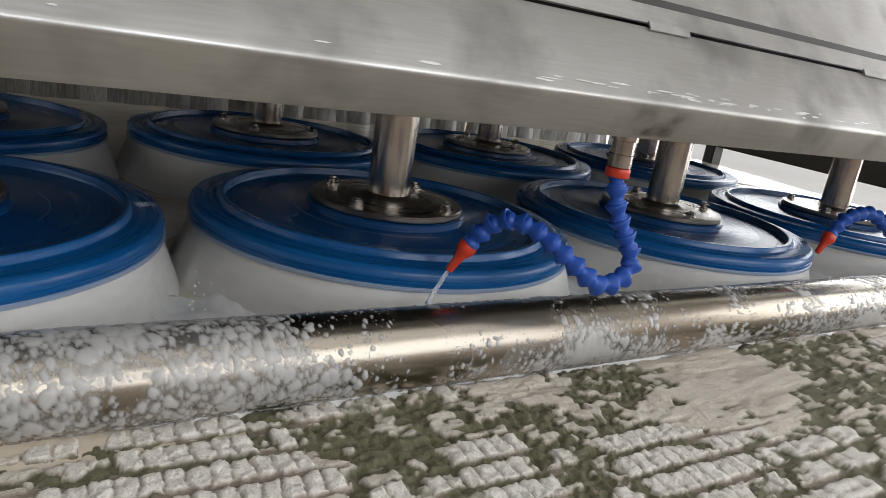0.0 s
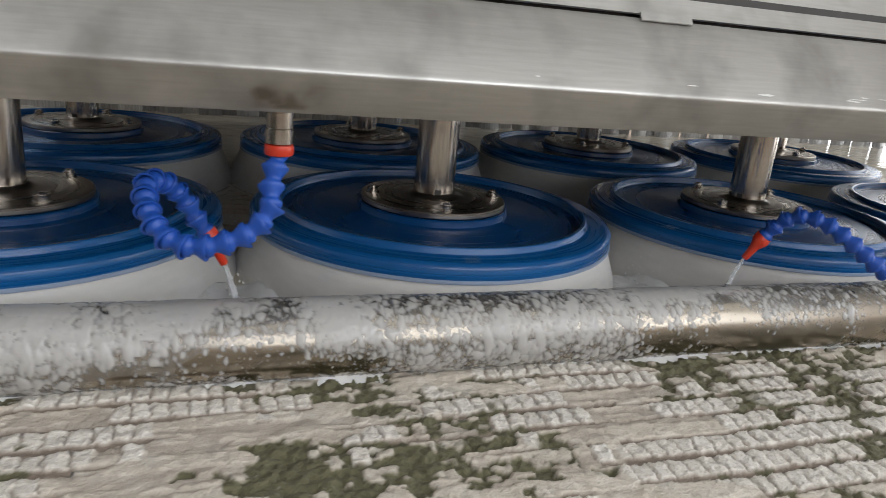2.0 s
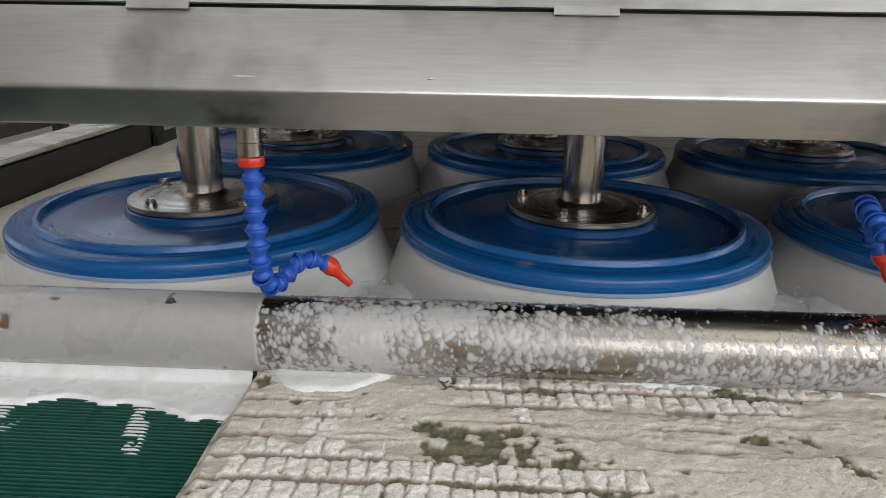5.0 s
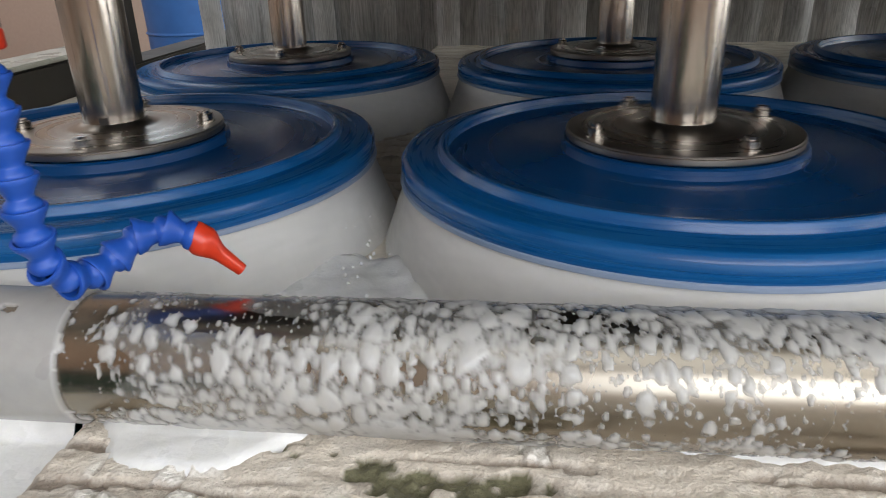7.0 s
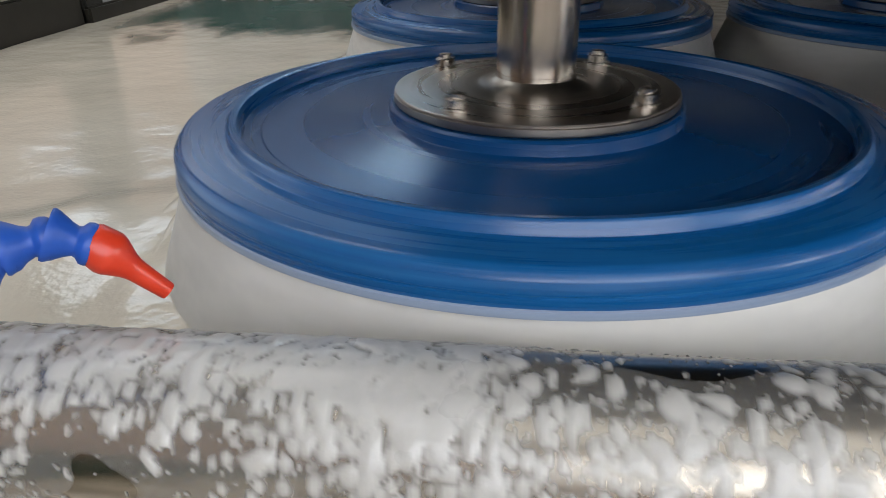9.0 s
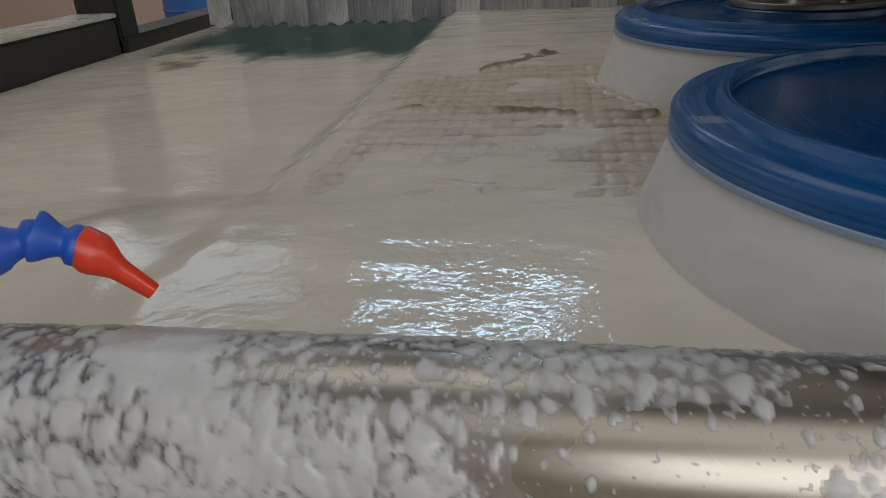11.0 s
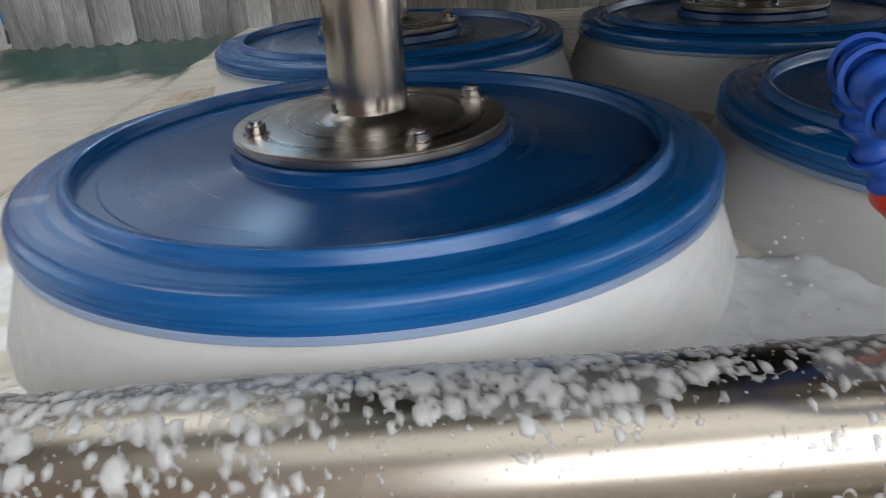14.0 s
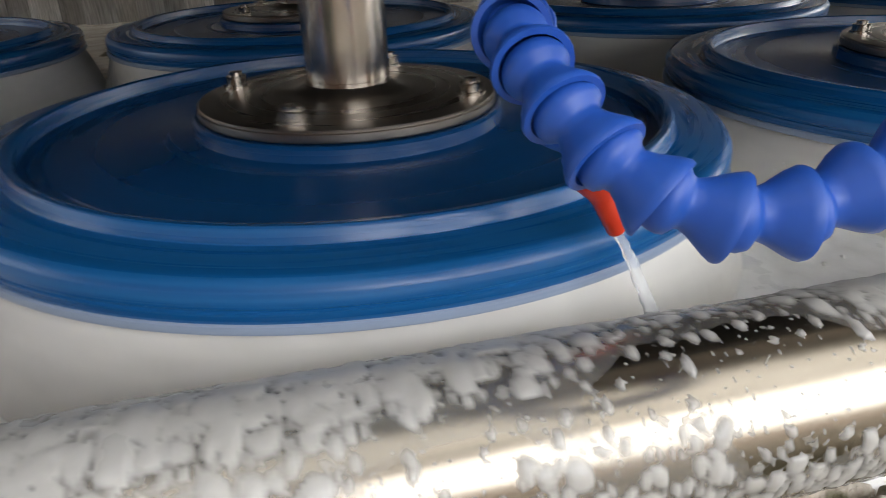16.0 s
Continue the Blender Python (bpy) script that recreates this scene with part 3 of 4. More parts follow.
def suds():
    """Milky water that floods the belt and rug behind the roller."""
    xs, ys = np.arange(X0 + 0.003, X1, 0.005), np.arange(-0.243, 1.42, 0.005)
    u, w = np.meshgrid(xs, ys, indexing="ij")
    on_rug = step(1.085, 1.125, u + 0.02 * (fractal(w / 0.08, u / 0.08, 90) - 0.5))
    ripple = 0.0016 * (fractal(u / 0.03, w / 0.022, 91, 3) - 0.5) + (0.0012 + 0.0018 * step(-0.02, 0.1, w)) * (fractal(u / 0.14, w / 0.09, 92, 2) - 0.5)
    pool = 1 - step(-0.03, 0.10, w + 0.10 * (fractal(u / 0.12, w / 0.12, 93) - 0.5))
    bare = step(1.15, 1.22, u) * step(1.85, 1.7, u) * step(-0.08, 0.02, w) * step(0.42, 0.30, w)
    z_rug = 0.0026 - 0.0004 * bare + 0.0042 * pool + 0.0035 * step(0.5, 0.75, w) + ripple
    wisp = 0.30 * (fractal(u / 0.12, w / 0.16, 94, 4) - 0.5) + 0.14 * (fractal(u / 0.03, w / 0.05, 99, 3) - 0.5)
    dry = step(0.64, 0.82, w + 0.25 * (u - 0.85) * (u < 0.85) + wisp) * step(0.56, 0.66, u)
    z_belt = -0.0095 + 0.6 * ripple - 0.0012 * dry + 0.0125 * pool
    z = z_rug * on_rug + z_belt * (1 - on_rug)
    t = grid_mesh("suds", np.stack([u, w, z], -1), MILK_THIN, attributes=(("thick", 1 - dry * (1 - on_rug)),))
    tagged(t, "milky soap water flooding the belt and rug", "soap water", kind="stuff")
    # white water over the belt in front of the roller, with runs between the ribs
    xs, ys = np.arange(X0 + 0.003, 1.109, 0.003), np.arange(-0.62, -0.2415, 0.0016)
    u, w = np.meshgrid(xs, ys, indexing="ij")
    brink = -0.292 + 0.03 * (fractal(u / 0.05, u * 0, 95) - 0.5) - 0.03 * step(1.02, 1.1, u) + 0.010 * step(0.93, 0.98, u)
    full = step(-0.004, 0.003, w - brink)
    streak = np.maximum(step(0.016, 0.006, np.abs(u - 1.035 + 0.25 * (w + 0.3))) * step(-0.36, -0.35, w),
                        step(0.98, 0.93, u) * step(-0.345, -0.33, w + 0.03 * (fractal(u / 0.04, w / 0.02, 96) - 0.5)))
    streak = streak * step(0.3, 0.5, fractal(u / 0.012, w / 0.02, 97))
    z = -0.0100 * full + (1 - full) * (-0.0185 + 0.0056 * streak) + 0.0004 * fractal(u / 0.01, w / 0.01, 98) + 0.0130 * step(-0.257, -0.245, w)
    t = grid_mesh("suds_film", np.stack([u, w, z], -1), FOAM)
    tagged(t, "white soap film run across the green belt ribs", "soap film", kind="stuff")
    # foam left on the rug in front of the roller
    xs, ys = np.arange(1.112, 2.9, 0.004), np.arange(-0.335, -0.2415, 0.0025)
    u, w = np.meshgrid(xs, ys, indexing="ij")
    brink = -0.2480 - 0.034 * step(0.45, 0.7, fractal(u / 0.13, u * 0, 101)) * step(1.75, 1.6, u) - 0.012 * (fractal(u / 0.03, u * 0 + 2, 102) - 0.5)
    full = step(-0.006, 0.006, w - brink)
    z = -0.006 + full * (0.0092 + 0.0035 * (fractal(u / 0.02, w / 0.015, 103) - 0.5)) + 0.002 * step(-0.2575, -0.2545, w)
    t = grid_mesh("foam_bank", np.stack([u, w, z], -1), FOAM)
    tagged(t, "white foam bank gathered along the roller foot", "soap foam", kind="stuff")


BELT_OB = belt()
RUG_OB = rug()
suds()

# ---------------------------------------------------------------- pressing roller with foam
ROLL_Y, ROLL_Z, ROLL_R = -0.2339, 0.0285, 0.0312


def roller():
    t = holder("press_roller", pose(0, ROLL_Y, ROLL_Z))
    turn = pose(0, 0, 0, 0, 90, 0)
    bm = lathe([(0, 0.56), (0.012, 0.56), (0.012, 0.575), (ROLL_R - 0.001, 0.575), (ROLL_R, 0.577), (ROLL_R, 3.823), (ROLL_R - 0.001, 3.825),
                (0.012, 3.825), (0.012, 3.84), (0, 3.84)], 128, m=turn)
    part("tube", bm, CHROME, t)
    # foam shell: proud where froth clings, under the steel where it is bare
    xs = np.concatenate([np.arange(0.58, 0.95, 0.006), np.arange(0.95, 2.35, 0.00125), np.arange(2.35, 3.8, 0.004)])
    n_th = 176
    th = np.arange(n_th + 1) * (2 * math.pi / n_th)
    u, a = np.meshgrid(xs, th, indexing="ij")
    per = 2 * math.pi * ROLL_R
    s = a * ROLL_R
    def ring_noise(scale, around, seed, octaves=3):
        """Noise that closes round the roller."""
        k = a / (2 * math.pi)
        p, q = fractal(u / scale, k * around, seed, octaves), fractal(u / scale, (k - 1) * around, seed, octaves)
        return p * (1 - k) + q * k

    def cells(size, seed, stray, drawn=1.35):
        """Distances to the two nearest of many scattered froth bubbles, and a number for the nearest."""
        n_a = round(per / (size * drawn))
        wx = u + stray * (ring_noise(0.012, 12, seed + 5, 2) - 0.5)
        p, q = wx / size, a / (2 * math.pi) * n_a
        ip, iq = np.floor(p).astype(np.int64), np.floor(q).astype(np.int64)
        near, second, tag = np.full(u.shape, 9.0), np.full(u.shape, 9.0), np.zeros(u.shape)
        for di in (-1, 0, 1):
            for dj in (-1, 0, 1):
                ci, cj = ip + di, iq + dj
                h = lambda s0: lattice(ci * 1.0, (cj % n_a) * 1.0, s0)
                d = np.hypot(ci + h(seed) - p, (cj + h(seed + 1) - q) * 0.9)
                closer = d < near
                second = np.where(closer, near, np.minimum(second, d))
                tag = np.where(closer, h(seed + 2), tag)
                near = np.where(closer, d, near)
        return near, second, tag

    # thick on one side of the roller, nearly bare on the other
    side = np.cos(a - radians(5) + radians(45) * step(1.65, 1.85, u))
    cover = 0.527 + 0.50 * (ring_noise(0.15, 3, 201, 2) - 0.5) + 0.30 * (ring_noise(0.04, 6, 203, 2) - 0.5) + 0.045 * side - 0.13 * np.exp(-((u - 1.124) / 0.016) ** 2)
    cover = cover - 0.10 * np.exp(-((a - radians(226)) / 0.16) ** 2)
    cover = cover - 0.045 * step(1.46, 1.30, u) * np.maximum(np.exp(-((a - radians(350)) / 0.7) ** 2), np.exp(-((a + radians(10)) / 0.7) ** 2))
    cover = cover + step(1.80, 1.70, u) * (0.060 * np.exp(-((a - radians(168)) / 0.33) ** 2) - 0.065 * np.exp(-((a - radians(98)) / 0.42) ** 2))
    grit = ring_noise(0.006, 30, 205, 2) - 0.5
    bare = -0.0008
    height = np.full(u.shape, bare)
    # packed froth: rounded lumps with dark cracks that close where it lies thick
    for size, seed, stray, tall, bar in ((0.0078, 211, 0.008, 0.0012, 0.480), (0.0046, 221, 0.005, 0.0008, 0.445)):
        near, second, tag = cells(size, seed, stray)
        room = cover + 0.16 * (tag - 0.5) - bar
        gap = 0.13 - 1.9 * room + 0.30 * grit
        reach = np.clip(0.42 + 2.4 * room + 0.25 * grit, 0.2, 1.2)
        inside = np.clip(np.minimum((second - near - gap) / 0.55, (reach - near) / 0.40), 0, 1)
        h = np.where(room > 0, tall * inside ** 0.65 * (0.65 + 0.5 * tag), 0)
        height = np.maximum(height, np.where(h > 0.00010, h, bare))
    # runs drawn out round the roller
    near, second, tag = cells(0.0100, 241, 0.008, 3.2)
    room = cover + 0.30 * (tag - 0.5) - 0.570 - 0.10 * (1 - np.exp(-((a - radians(80)) / 0.9) ** 2))
    reach = np.clip(0.30 + 1.6 * room + 0.30 * grit, 0.1, 0.62)
    h = np.where(room > 0, 0.0014 * np.clip((reach - near) / 0.30, 0, 1) ** 0.65, 0)
    height = np.maximum(height, np.where(h > 0.0001, h, bare))
    # stray flecks
    near, second, tag = cells(0.0030, 231, 0.001)
    fleck = np.clip(1 - (near / (0.12 + 0.40 * tag * np.clip(0.3 + 3 * (cover - 0.42), 0, 1))) ** 2, 0, 1) * (tag > 0.45)
    height = np.maximum(height, np.where(fleck > 0.03, 0.0006 * np.sqrt(fleck), bare))
    # closed froth with burst bubbles
    holes = step(0.0, 0.05, ring_noise(0.018, 24, 253, 3) - 0.530 - 1.3 * np.clip(cover - 0.56, 0, 1))
    sheet_froth = step(0.575, 0.62, cover + 0.12 * grit) * (1 - holes) * (0.0010 + 0.0008 * (ring_noise(0.010, 16, 251, 3) - 0.5))
    pits = cells(0.0034, 261, 0.0)[0] < 0.34 * step(0.5, 0.62, ring_noise(0.05, 5, 263, 2))
    height = np.maximum(height, np.where(sheet_froth > 0.0002, sheet_froth - 0.0006 * pits, bare))
    haze = step(0.44, 0.60, 0.35 * ring_noise(0.09, 4, 281, 3) + 0.65 * cover + 0.05 * side) * (0.55 + 0.45 * ring_noise(0.006, 40, 243, 2))
    height = np.maximum(height, bare + 0.0010 * step(0.0, 0.03, haze))
    sheet = step(1.1185, 1.1165, u)
    smooth_film = 0.0016 + 0.0003 * fractal(u / 0.02, a * 3, 208, 2) - 0.004 * step(0.91, 0.94, fractal(u / 0.016, a * 2.4, 209, 1))
    height = height * (1 - sheet) + sheet * smooth_film
    height[:, -1] = height[:, 0]
    rad = ROLL_R + height
    P = np.stack([u, rad * np.cos(a), rad * np.sin(a)], -1)
    thick = np.maximum(step(-0.0001, 0.0010, height), 0.20 * haze) * step(-0.0002, 0.0001, height) * (1 - 0.2 * sheet)
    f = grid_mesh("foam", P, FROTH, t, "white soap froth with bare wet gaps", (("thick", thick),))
    tagged(f, kind="stuff")
    return tagged(t, "polished steel roller streaked with soap foam on the rug", "roller")


ROLLER = roller()

# ---------------------------------------------------------------- brushes
PITCH, BACK_Y, ROWS, COLS = 0.4286, 0.4381, 2, 4


def brush():
    t = holder("rotary_brush")
    rng = random.Random(4)
    # bristle skirt with fine uneven flutes and a ragged foot
    n = 420
    levels = [(0.197, 0.058), (0.1995, 0.050), (0.2045, 0.036), (0.2100, 0.020), (0.2145, 0.008), (0.2175, 0.0)]
    bm = bmesh.new()
    rings = []
    jit = [rng.uniform(-1, 1) for _ in range(n)]
    for k, (r, z) in enumerate(levels):
        amp = 0.0002 + 0.0006 * k / 5
        ring = []
        for i in range(n):
            q = 2 * math.pi * i / n
            rr = r + amp * (jit[i] + 0.7 * (-1) ** i)
            ring.append(bm.verts.new((rr * math.cos(q), rr * math.sin(q), z - (0.002 * abs(jit[i]) if k == 5 else 0))))
        rings.append(ring)
    for a, b in zip(rings, rings[1:]):
        for i in range(n):
            j = (i + 1) % n
            bm.faces.new((a[i], b[i], b[j], a[j]))
    bm.faces.new(rings[0])
    part("bristles", bm, BRISTLE, t, "dense white nylon bristles, wet")
    ring_n, ring_m = 180, 22
    q, k = np.meshgrid(np.linspace(0, 2 * math.pi, ring_n + 1), np.linspace(0, 1, ring_m), indexing="ij")
    wave = 0.5 + 0.5 * np.sin(3 * q + 1.3) * np.sin(7 * q) + 0.2 * np.sin(23 * q)
    rr = 0.212 + k * (0.030 + 0.008 * wave)
    zz = 0.0004 + 0.0050 * (1 - k) ** 0.8 * (0.75 + 0.35 * wave) * (0.62 + 0.38 * np.cos(k * 17 + 0.6 * wave)) + 0.0016 * (1 - k)
    tagged(grid_mesh("suds_ring", np.stack([rr * np.cos(q), rr * np.sin(q), zz], -1), MILK, t, "ridge of suds pushed up round the bristles"), kind="stuff")
    disc = part("disc", lathe([(0, 0.0575), (0.1668, 0.0575), (0.1668, 0.0716), (0.1560, 0.0716), (0.1555, 0.0722), (0.0862, 0.0724), (0.0848, 0.0730), (0.0842, 0.0790), (0.0828, 0.0803),
                               (0.0, 0.0803)], 128), BLUE, t, "dark blue wet plastic plate")
    part("rim", lathe([(0.1655, 0.0580), (0.1960, 0.0580), (0.1998, 0.0584), (0.2004, 0.0592), (0.2004, 0.0628), (0.1998, 0.0632), (0.1998, 0.0640), (0.2005, 0.0645), (0.2005, 0.0696), (0.1999, 0.0708),
                       (0.1975, 0.0738), (0.1955, 0.0745), (0.1765, 0.0737), (0.1743, 0.0742), (0.1736, 0.0752), (0.1730, 0.0790), (0.1718, 0.0803),
                       (0.1690, 0.0804), (0.1678, 0.0797), (0.1669, 0.0755), (0.1667, 0.0716), (0.1655, 0.0700)], 160), RIM, disc, "lighter worn blue raised rim")
    part("bead", lathe([(0.1962, 0.0581), (0.1964, 0.0556), (0.2000, 0.0550), (0.2013, 0.0556), (0.2016, 0.0568), (0.2013, 0.0586), (0.2004, 0.0592)], 160), BEAD, disc, "pale worn bead under the rim")
    part("flange", lathe([(0, 0.0805), (0.0790, 0.0805), (0.0808, 0.0810), (0.0812, 0.0818), (0.0812, 0.0852), (0.0802, 0.0856), (0.0802, 0.0862), (0.0808, 0.0866), (0.0804, 0.0872), (0.0785, 0.0875),
                          (0.0360, 0.0886), (0.0290, 0.0893), (0.0250, 0.0915), (0.0232, 0.0930), (0, 0.0930)], 96), FLANGE, t, "round stainless mounting flange")
    part("shaft", lathe([(0.0222, 0.0925), (0.0222, 0.095), (0.0226, 0.0955), (0.0226, 0.300), (0, 0.300)], 48), SHAFT, t, "turned steel drive shaft")
    part("key_slot", box(0.0205, 0.0230, -0.0035, 0.0035, 0.0925, 0.0985, 0.0005), DARK, t, "small dark slot at the shaft foot")
    hexa = [(0.0, 0.0), (0.0075, 0.0), (0.0075, 0.0012), (0.0048, 0.0014), (0.0058, 0.0016), (0.0060, 0.0058), (0.0054, 0.0064), (0.0038, 0.0064), (0.0038, 0.0085), (0.0, 0.0089)]
    first = part("bolt", lathe(hexa, 12), SHAFT, t, "steel hexagon bolt and washer")
    for i in range(4):
        q = 2 * math.pi * i / 4
        b = first if i == 0 else new("bolt", first.data)
        b.parent = t
        b["label"] = first["label"]
        b.matrix_basis = pose(0.0690 * math.cos(q), 0.0690 * math.sin(q), 0.0876, 0, 0, 17 * i)
    # a pale scratch across the rim
    part("scratch", box(0.178, 0.1953, -0.0006, 0.0006, 0.0735, 0.0747, 0), FOAM, t, "thin pale scuff on the rim")
    return tagged(t, "rotating round brush with blue plate and white bristles", "rotary brush", "rotary brushes")


BRUSHES = []
_first = brush()
for row in range(ROWS):
    for col in range(COLS):
        BRUSHES.append((row, col, _first if not BRUSHES else copy_thing(_first, Matrix())))


def carriage():
    t = holder("brush_carriage")
    # out of view: set low and run back to the curtain to shade the brushes
    part("plate", box(-0.11, 3 * PITCH + 0.20, -0.205, BACK_Y + 0.62, 0.256, 0.286, 0.004), DARK, t)
    for row in range(ROWS):
        for col in range(COLS):
            b = part("bearing", lathe([(0.024, 0.226), (0.045, 0.226), (0.048, 0.230), (0.048, 0.2555), (0.024, 0.2555)], 40), SHAFT, t, "round steel bearing housing")
            b.matrix_basis = pose(col * PITCH, row * BACK_Y, 0)
    return tagged(t, "dark steel brush carriage plate, unseen, sized to shade the brushes", "machine carriage")


CARRIAGE = carriage()


def foam_heap():
    """A low heap of froth with flung drops, in the gap between two brushes."""
    t = holder("foam_heap")
    n, m = 91, 57
    u, w = np.meshgrid(np.linspace(-0.125, 0.125, n), np.linspace(-0.206, -0.045, m), indexing="ij")
    room = step(0.196, 0.208, np.hypot(u - PITCH / 2, w)) * step(0.196, 0.208, np.hypot(u + PITCH / 2, w))
    edge = step(0.125, 0.07, np.abs(u)) * step(-0.209, -0.190, w)
    crest = 0.003 + 0.014 * step(-0.205, -0.085, w + 0.02 * (fractal(u / 0.02, w / 0.03, 305, 2) - 0.5)) * step(-0.046, -0.085, w + 0.016 * (fractal(u / 0.012, w * 0, 307, 2) - 0.5))
    z = -0.004 + edge * room * (0.004 + crest + 0.007 * (fractal(u / 0.03, w / 0.03, 301, 3) - 0.4)) + 0.0020 * (fractal(u / 0.008, w / 0.008, 303, 2) - 0.5)
    grid_mesh("mound", np.stack([u, w, z], -1), FOAM, t)
    rng = random.Random(11)
    for k in range(26):
        up = rng.random() ** 1.6
        r = rng.uniform(0.0006, 0.0014) * (1.2 - up)
        bm = bmesh.new()
        bmesh.ops.create_icosphere(bm, subdivisions=2, radius=r)
        for v in bm.verts:
            v.co = Vector((v.co.x, v.co.y, v.co.z * rng.uniform(1.2, 1.5)))
        d = part("drop", bm, FOAM, t)
        d.matrix_basis = pose(rng.gauss(0, 0.008 + 0.006 * up), -0.10 + rng.gauss(0, 0.02), 0.006 + 0.05 * up, rng.uniform(-40, 40), rng.uniform(-40, 40), 0)
    return tagged(t, "white froth heap with flung drops between two brushes", "soap foam", "foam heaps between brushes")


HEAPS = [foam_heap()]
for _ in range(COLS - 2):
    HEAPS.append(copy_thing(HEAPS[0], Matrix()))

# ---------------------------------------------------------------- hoses
def spline(points, ds):
    """Even steps along a smooth curve through points."""
    p = [Vector(q) for q in points]
    p = [2 * p[0] - p[1]] + p + [2 * p[-1] - p[-2]]
    out = []
    for i in range(1, len(p) - 2):
        for k in range(24):
            s = k / 24
            a, b, c, d = p[i - 1], p[i], p[i + 1], p[i + 2]
            out.append(0.5 * ((2 * b) + (c - a) * s + (2 * a - 5 * b + 4 * c - d) * s * s + (3 * b - a - 3 * c + d) * s ** 3))
    out.append(p[-2])
    even, rest = [out[0]], ds
    for a, b in zip(out, out[1:]):
        length = (b - a).length
        while length >= rest:
            a = a + (b - a) * (rest / length)
            length = (b - a).length
            even.append(a.copy())
            rest = ds
        rest -= length
    return even


def along(p, way):
    return Matrix.Translation(p) @ Vector(way).to_track_quat("Z", "Y").to_matrix().to_4x4()


LINK = lathe([(0.0045, 0.0), (0.0064, 0.0002), (0.0070, 0.0012), (0.0074, 0.0030), (0.0071, 0.0046), (0.0054, 0.0060), (0.0051, 0.0070), (0.0060, 0.0092), (0.0083, 0.0130), (0.0091, 0.0148),
              (0.0089, 0.0157), (0.0075, 0.0157), (0.0060, 0.0115), (0.0045, 0.0110)], 28)
LINK_MESH = bpy.data.meshes.new("link")
LINK.to_mesh(LINK_MESH)
LINK.free()
LINK_MESH.materials.append(HOSE)
LINK_MESH.polygons.foreach_set("use_smooth", [True] * len(LINK_MESH.polygons))
LINK_MESH.set_sharp_from_angle(angle=radians(45))


def hose(points, tip, jet_end):
    """A jointed hose from the cover down through points to a nozzle that ends at tip."""
    top = Vector(points[0])
    t = holder("jointed_hose", Matrix.Translation(top))
    back = Matrix.Translation(-top)

    def put(ob, m):
        ob.parent = t
        ob.matrix_basis = back @ m
        return ob

    put(part("fitting", lathe([(0.0, 0.034), (0.0098, 0.034), (0.0105, 0.030), (0.0105, 0.0265), (0.0088, 0.026), (0.0088, 0.016), (0.0093, 0.0155), (0.0093, 0.006), (0.0080, 0.0045), (0.0, 0.0045)], 32), SHAFT, None, "worn nickel pipe fitting"), Matrix.Translation(top))
    put(part("collar", lathe([(0.0, 0.005), (0.0092, 0.005), (0.0096, 0.0042), (0.0096, -0.0012), (0.0090, -0.0020), (0.0, -0.0020)], 32), RED, None, "red plastic collar"), Matrix.Translation(top))
    length = 0.0005 * (len(spline(points, 0.0005)) - 1)
    path = spline(points, (length - 0.0002) / round(length / 0.0127))
    for i, (a, b) in enumerate(zip(path, path[1:])):
        # the flared skirt faces the cover
        o = new("link", LINK_MESH)
        put(o, along(b, a - b))
    end, way = path[-1], Vector(tip) - path[-1]
    length = way.length
    put(part("nozzle", lathe([(0.0, -0.004), (0.0064, -0.004), (0.0070, -0.003), (0.0078, 0.002), (0.0080, 0.0035), (0.0076, 0.0055), (0.0050, length * 0.40), (0.0043, length * 0.48), (0.0040, length * 0.55), (0.0032, length - 0.0006), (0.0030, length), (0.0019, length), (0.0018, length - 0.006), (0.0, length - 0.006)], 28), RED, None, "red tapered plastic nozzle"), along(end, way))
    if jet_end:
        rng = random.Random(2)
        bm = bmesh.new()
        a, b = Vector(tip), Vector(jet_end)
        rings = []
        for k in range(13):
            s = k / 12
            c = a.lerp(b, s) + Vector((0, 0, 0.006 * s * (1 - s))) + Vector((rng.uniform(-1, 1), rng.uniform(-1, 1), 0)) * 0.0004
            r = 0.0017 + 0.0011 * s + rng.uniform(-0.0003, 0.0004)
            rings.append([bm.verts.new(c + Vector((r * math.cos(q), 0.8 * r * math.sin(q), 0))) for q in np.linspace(0, 2 * math.pi, 11)[:-1]])
        for x, y in zip(rings, rings[1:]):
            for i in range(10):
                j = (i + 1) % 10
                bm.faces.new((x[i], x[j], y[j], y[i]))
        bm.faces.new(rings[0]), bm.faces.new(rings[-1])
        bmesh.ops.recalc_face_normals(bm, faces=bm.faces)
        jet = part("water_jet", bm, WATER)
        tagged(jet, "thin pale stream of soapy water from a nozzle", "water jet")
    return tagged(t, "bright blue jointed plastic hose with a red nozzle", "coolant hose", "spray hoses")


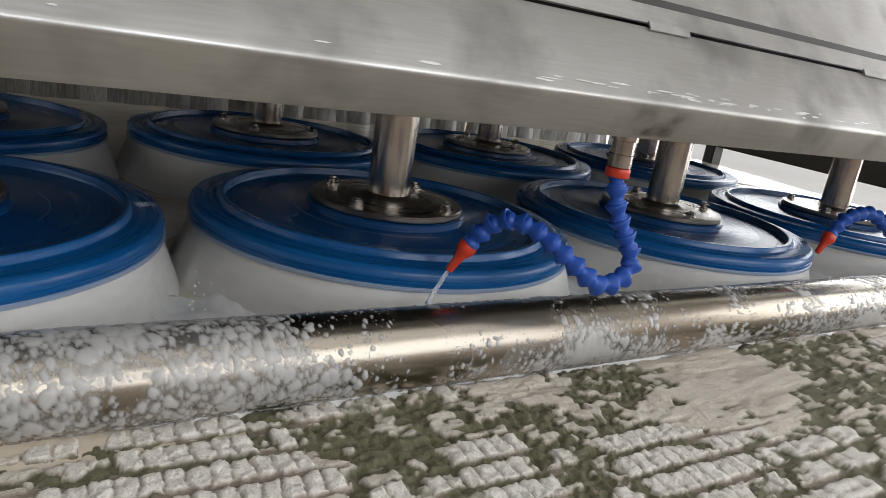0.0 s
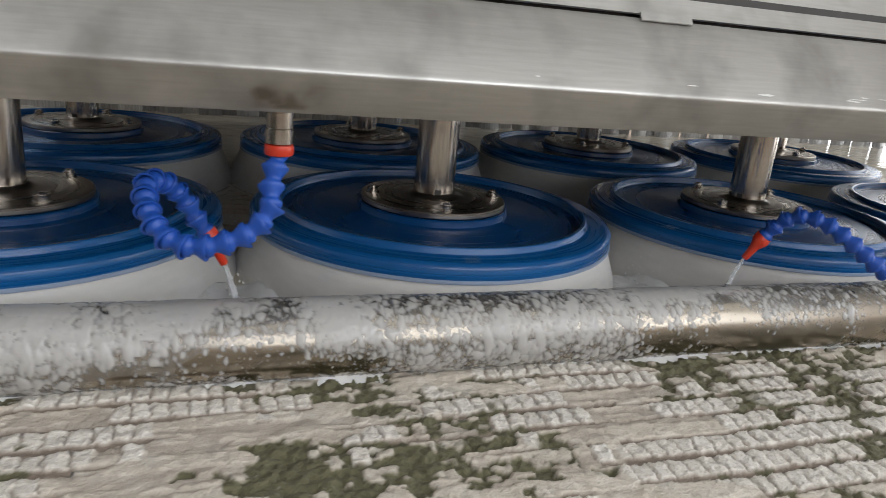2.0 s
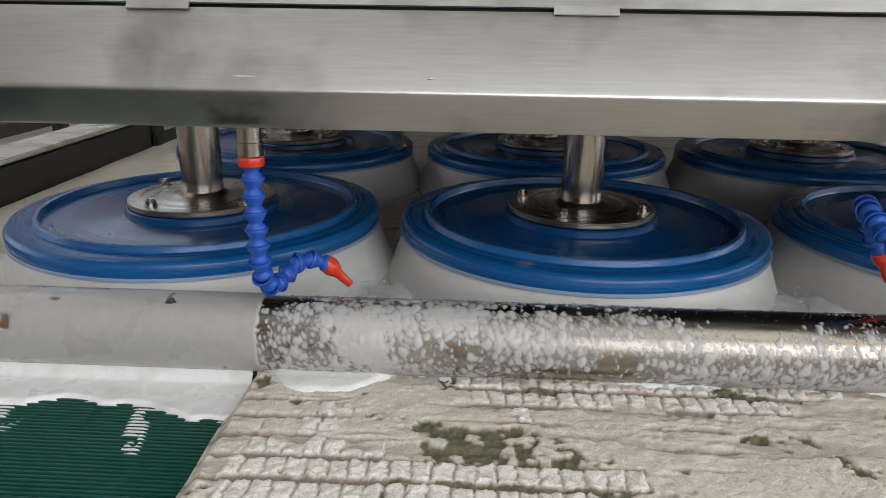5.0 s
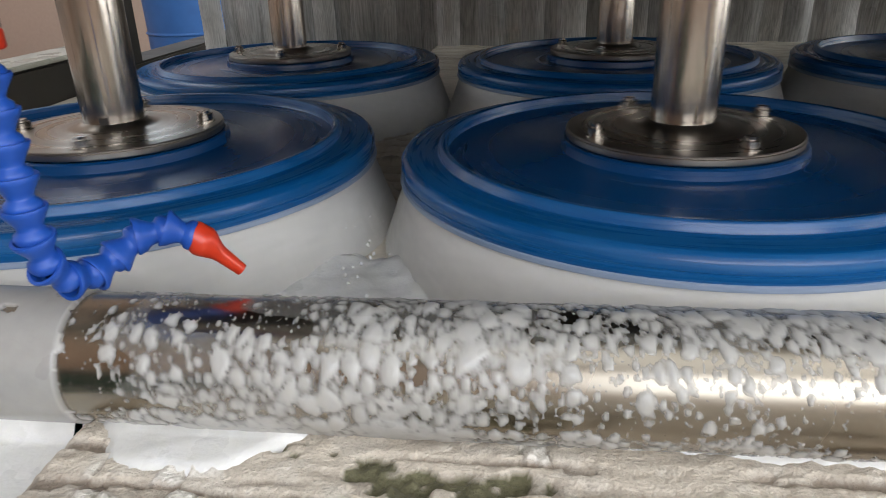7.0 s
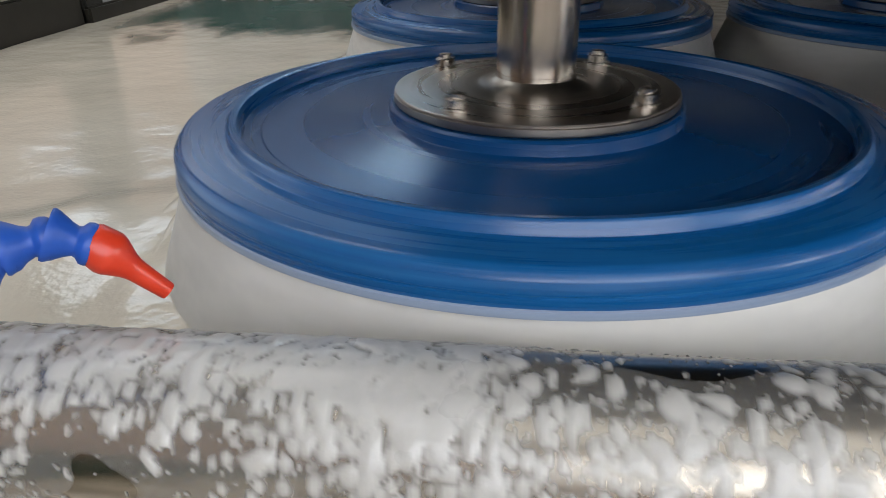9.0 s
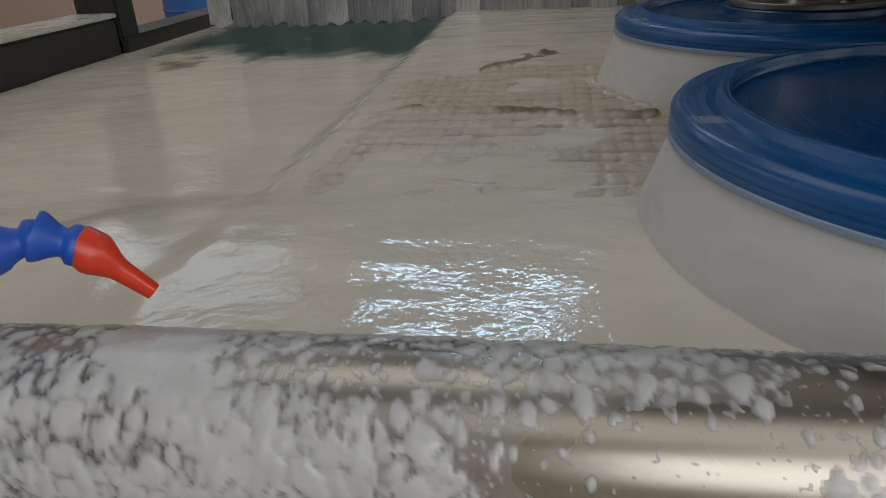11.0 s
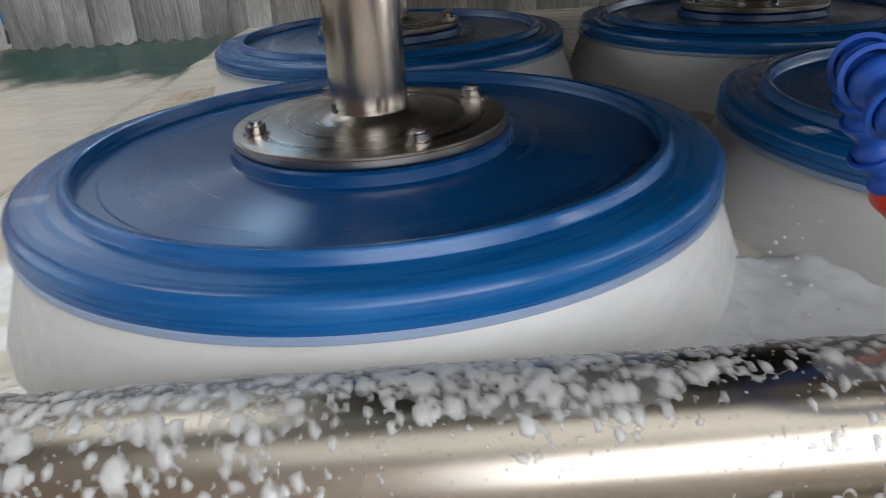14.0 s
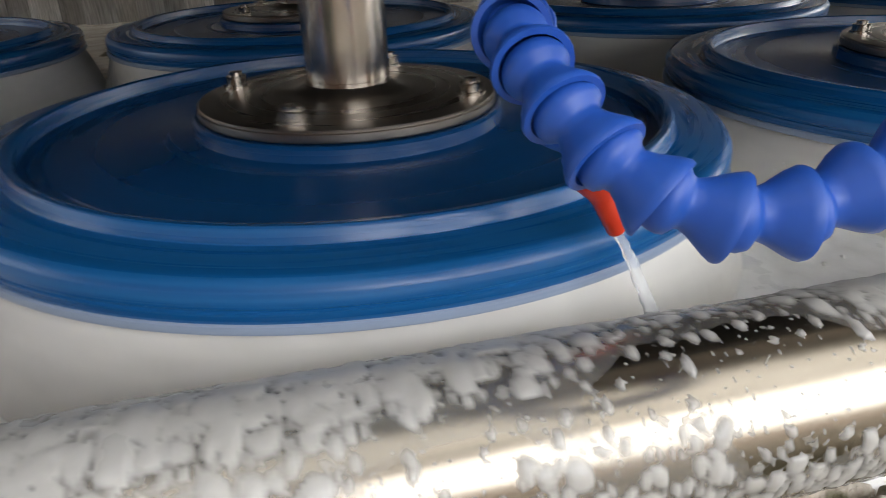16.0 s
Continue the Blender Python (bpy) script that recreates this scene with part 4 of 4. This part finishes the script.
HOSES = [
    ([(1.125, -0.266, 0.180), (1.125, -0.266, 0.143), (1.126, -0.266, 0.112), (1.127, -0.263, 0.090), (1.131, -0.250, 0.078), (1.137, -0.232, 0.081), (1.150, -0.217, 0.089), (1.167, -0.209, 0.082)],
     (1.184, -0.203, 0.062), None),
    ([(1.673, -0.268, 0.181), (1.668, -0.276, 0.160), (1.667, -0.284, 0.146), (1.658, -0.287, 0.134), (1.644, -0.288, 0.126), (1.621, -0.287, 0.1205), (1.602, -0.279, 0.125), (1.591, -0.264, 0.137), (1.588, -0.240, 0.149),
      (1.597, -0.219, 0.147), (1.610, -0.206, 0.132), (1.618, -0.203, 0.116), (1.626, -0.203, 0.104)], (1.638, -0.201, 0.079), (1.647, -0.213, 0.052)),
    ([(2.224, -0.266, 0.178), (2.228, -0.271, 0.150), (2.239, -0.277, 0.128), (2.246, -0.281, 0.109), (2.233, -0.284, 0.096), (2.212, -0.283, 0.093), (2.195, -0.278, 0.104), (2.182, -0.268, 0.115), (2.168, -0.252, 0.127),
      (2.154, -0.236, 0.131), (2.144, -0.222, 0.122), (2.135, -0.212, 0.103)], (2.123, -0.207, 0.080), (2.104, -0.214, 0.055)),
    ([(2.775, -0.266, 0.178), (2.776, -0.264, 0.150), (2.766, -0.262, 0.125), (2.745, -0.255, 0.112), (2.715, -0.240, 0.125), (2.690, -0.228, 0.140), (2.657, -0.222, 0.134), (2.640, -0.221, 0.122), (2.632, -0.220, 0.110)], (2.619, -0.219, 0.090), None),
    ([(3.325, -0.266, 0.178), (3.326, -0.264, 0.150), (3.316, -0.262, 0.125), (3.295, -0.255, 0.112), (3.265, -0.240, 0.125), (3.240, -0.228, 0.140), (3.207, -0.222, 0.134), (3.190, -0.221, 0.122)], (3.169, -0.219, 0.090), None),
]
for h in HOSES:
    hose(*h)

# ---------------------------------------------------------------- strip curtain at the back
def curtain():
    t = holder("strip_curtain", pose(0, 1.13, 0))
    part("rail", box(X0 + 0.01, X1 - 0.01, -0.02, 0.02, 0.33, 0.37, 0.003), STEEL, t, "steel hanging rail")
    rng = random.Random(8)
    x = X0 + 0.02
    k = 0
    while x < X1 - 0.06:
        wdt = rng.uniform(0.042, 0.052)
        foot = rng.uniform(-0.014, -0.005)
        lean = rng.uniform(-0.006, 0.006)
        us, zs = np.linspace(0, wdt + 0.008, 9), np.linspace(0.35, foot, 15)
        a, b = np.meshgrid(us, zs, indexing="ij")
        bow = 0.010 * np.sin(a / (wdt + 0.008) * math.pi) * (0.5 + 0.5 * rng.random())
        yy = (0.010 if k % 2 else -0.006) - bow + lean * (0.35 - b) / 0.35 + 0.003 * np.sin(b * 40 + k)
        # every third strip is pale in place of a lit gap
        grid_mesh("strip" if k % 3 else "lit_gap_strip", np.stack([x + a, yy, b + 0.004 * np.sin(a * 160 + k) * (b < foot + 0.03)], -1), STRIP if k % 3 else LIT_GAP, t, "" if k % 3 else "pale strip standing in for a lit gap in the curtain")
        x += wdt
        k += 1
    return tagged(t, "row of wet grey plastic strips hanging over the belt", "strip curtain")


curtain()


# ---------------------------------------------------------------- beyond the machine
def surroundings():
    t = holder("side_rack")
    part("rail", box(-1.6, -1.52, -1.0, 4.0, 0.02, 0.10, 0.005), DARK, t)
    part("rail", box(-1.6, -1.52, -1.0, 4.0, -0.45, -0.37, 0.005), DARK, t)
    for y in (-0.9, 1.4, 3.9):
        part("upright", box(-1.6, -1.52, y, y + 0.08, -0.8, 0.10, 0.005), DARK, t)
    tagged(t, "dark steel rack standing by the wall", "rack")
    d = part("drum", lathe([(0, -0.8), (0.28, -0.8), (0.29, -0.79), (0.285, -0.5), (0.295, -0.49), (0.285, -0.48), (0.285, -0.2), (0.295, -0.19), (0.285, -0.18), (0.29, 0.08), (0.28, 0.09), (0, 0.085)], 48), BLUECLOTH)
    d.matrix_basis = pose(-0.6, 3.6, 0)
    tagged(d, "blue painted steel drum on the floor", "drum")


surroundings()


# ---------------------------------------------------------------- what moves
TRAVEL = [(0, 1.7393), (0.5, 1.6627), (1, 1.5841), (1.5, 1.5095), (2, 1.4358), (2.5, 1.3550), (3, 1.2836), (3.5, 1.2016), (4, 1.1286), (4.5, 1.0564), (5, 0.9804), (5.5, 0.9054), (5.8, 0.8684), (6, 0.8604), (6.2, 0.8724), (7.5, 1.0888), (8, 1.1596), (8.5, 1.2357), (8.7, 1.2723), (11, 1.5950), (11.5, 1.6668), (12, 1.7133), (12.5, 1.6476), (13, 1.5820), (13.5, 1.5098), (14, 1.4407), (14.5, 1.3773), (15, 1.3021), (15.5, 1.2260), (16, 1.1489)]


def motions():
    ts = [i / 10 for i in range(161)]
    xs = np.interp(ts, [a for a, _ in TRAVEL], [b for _, b in TRAVEL])
    for row, col, ob in BRUSHES:
        sense = 1 if (row + col) % 2 == 0 else -1
        start = 37 * col + 21 * row
        walk(ob, [(t, pose(x + col * PITCH, row * BACK_Y, 0, 0, 0, start + sense * 606 * t)) for t, x in zip(ts, xs)])
    for i, ob in enumerate(HEAPS):
        walk(ob, [(t, pose(x + (i + 0.5) * PITCH, 0, 0)) for t, x in zip(ts, xs)])
    walk(CARRIAGE, [(t, pose(x, 0, 0)) for t, x in zip(ts, xs)])
    half = [i / 2 for i in range(33)]
    walk(ROLLER, [(t, pose(0, ROLL_Y, ROLL_Z, 46.6 * t, 0, 0)) for t in half])
    walk(RUG_OB, [(t, pose(0, BELT_SPEED * t, 0)) for t in half])
    walk(BELT_OB, [(t, pose(0, BELT_SPEED * t, 0)) for t in half])


motions()
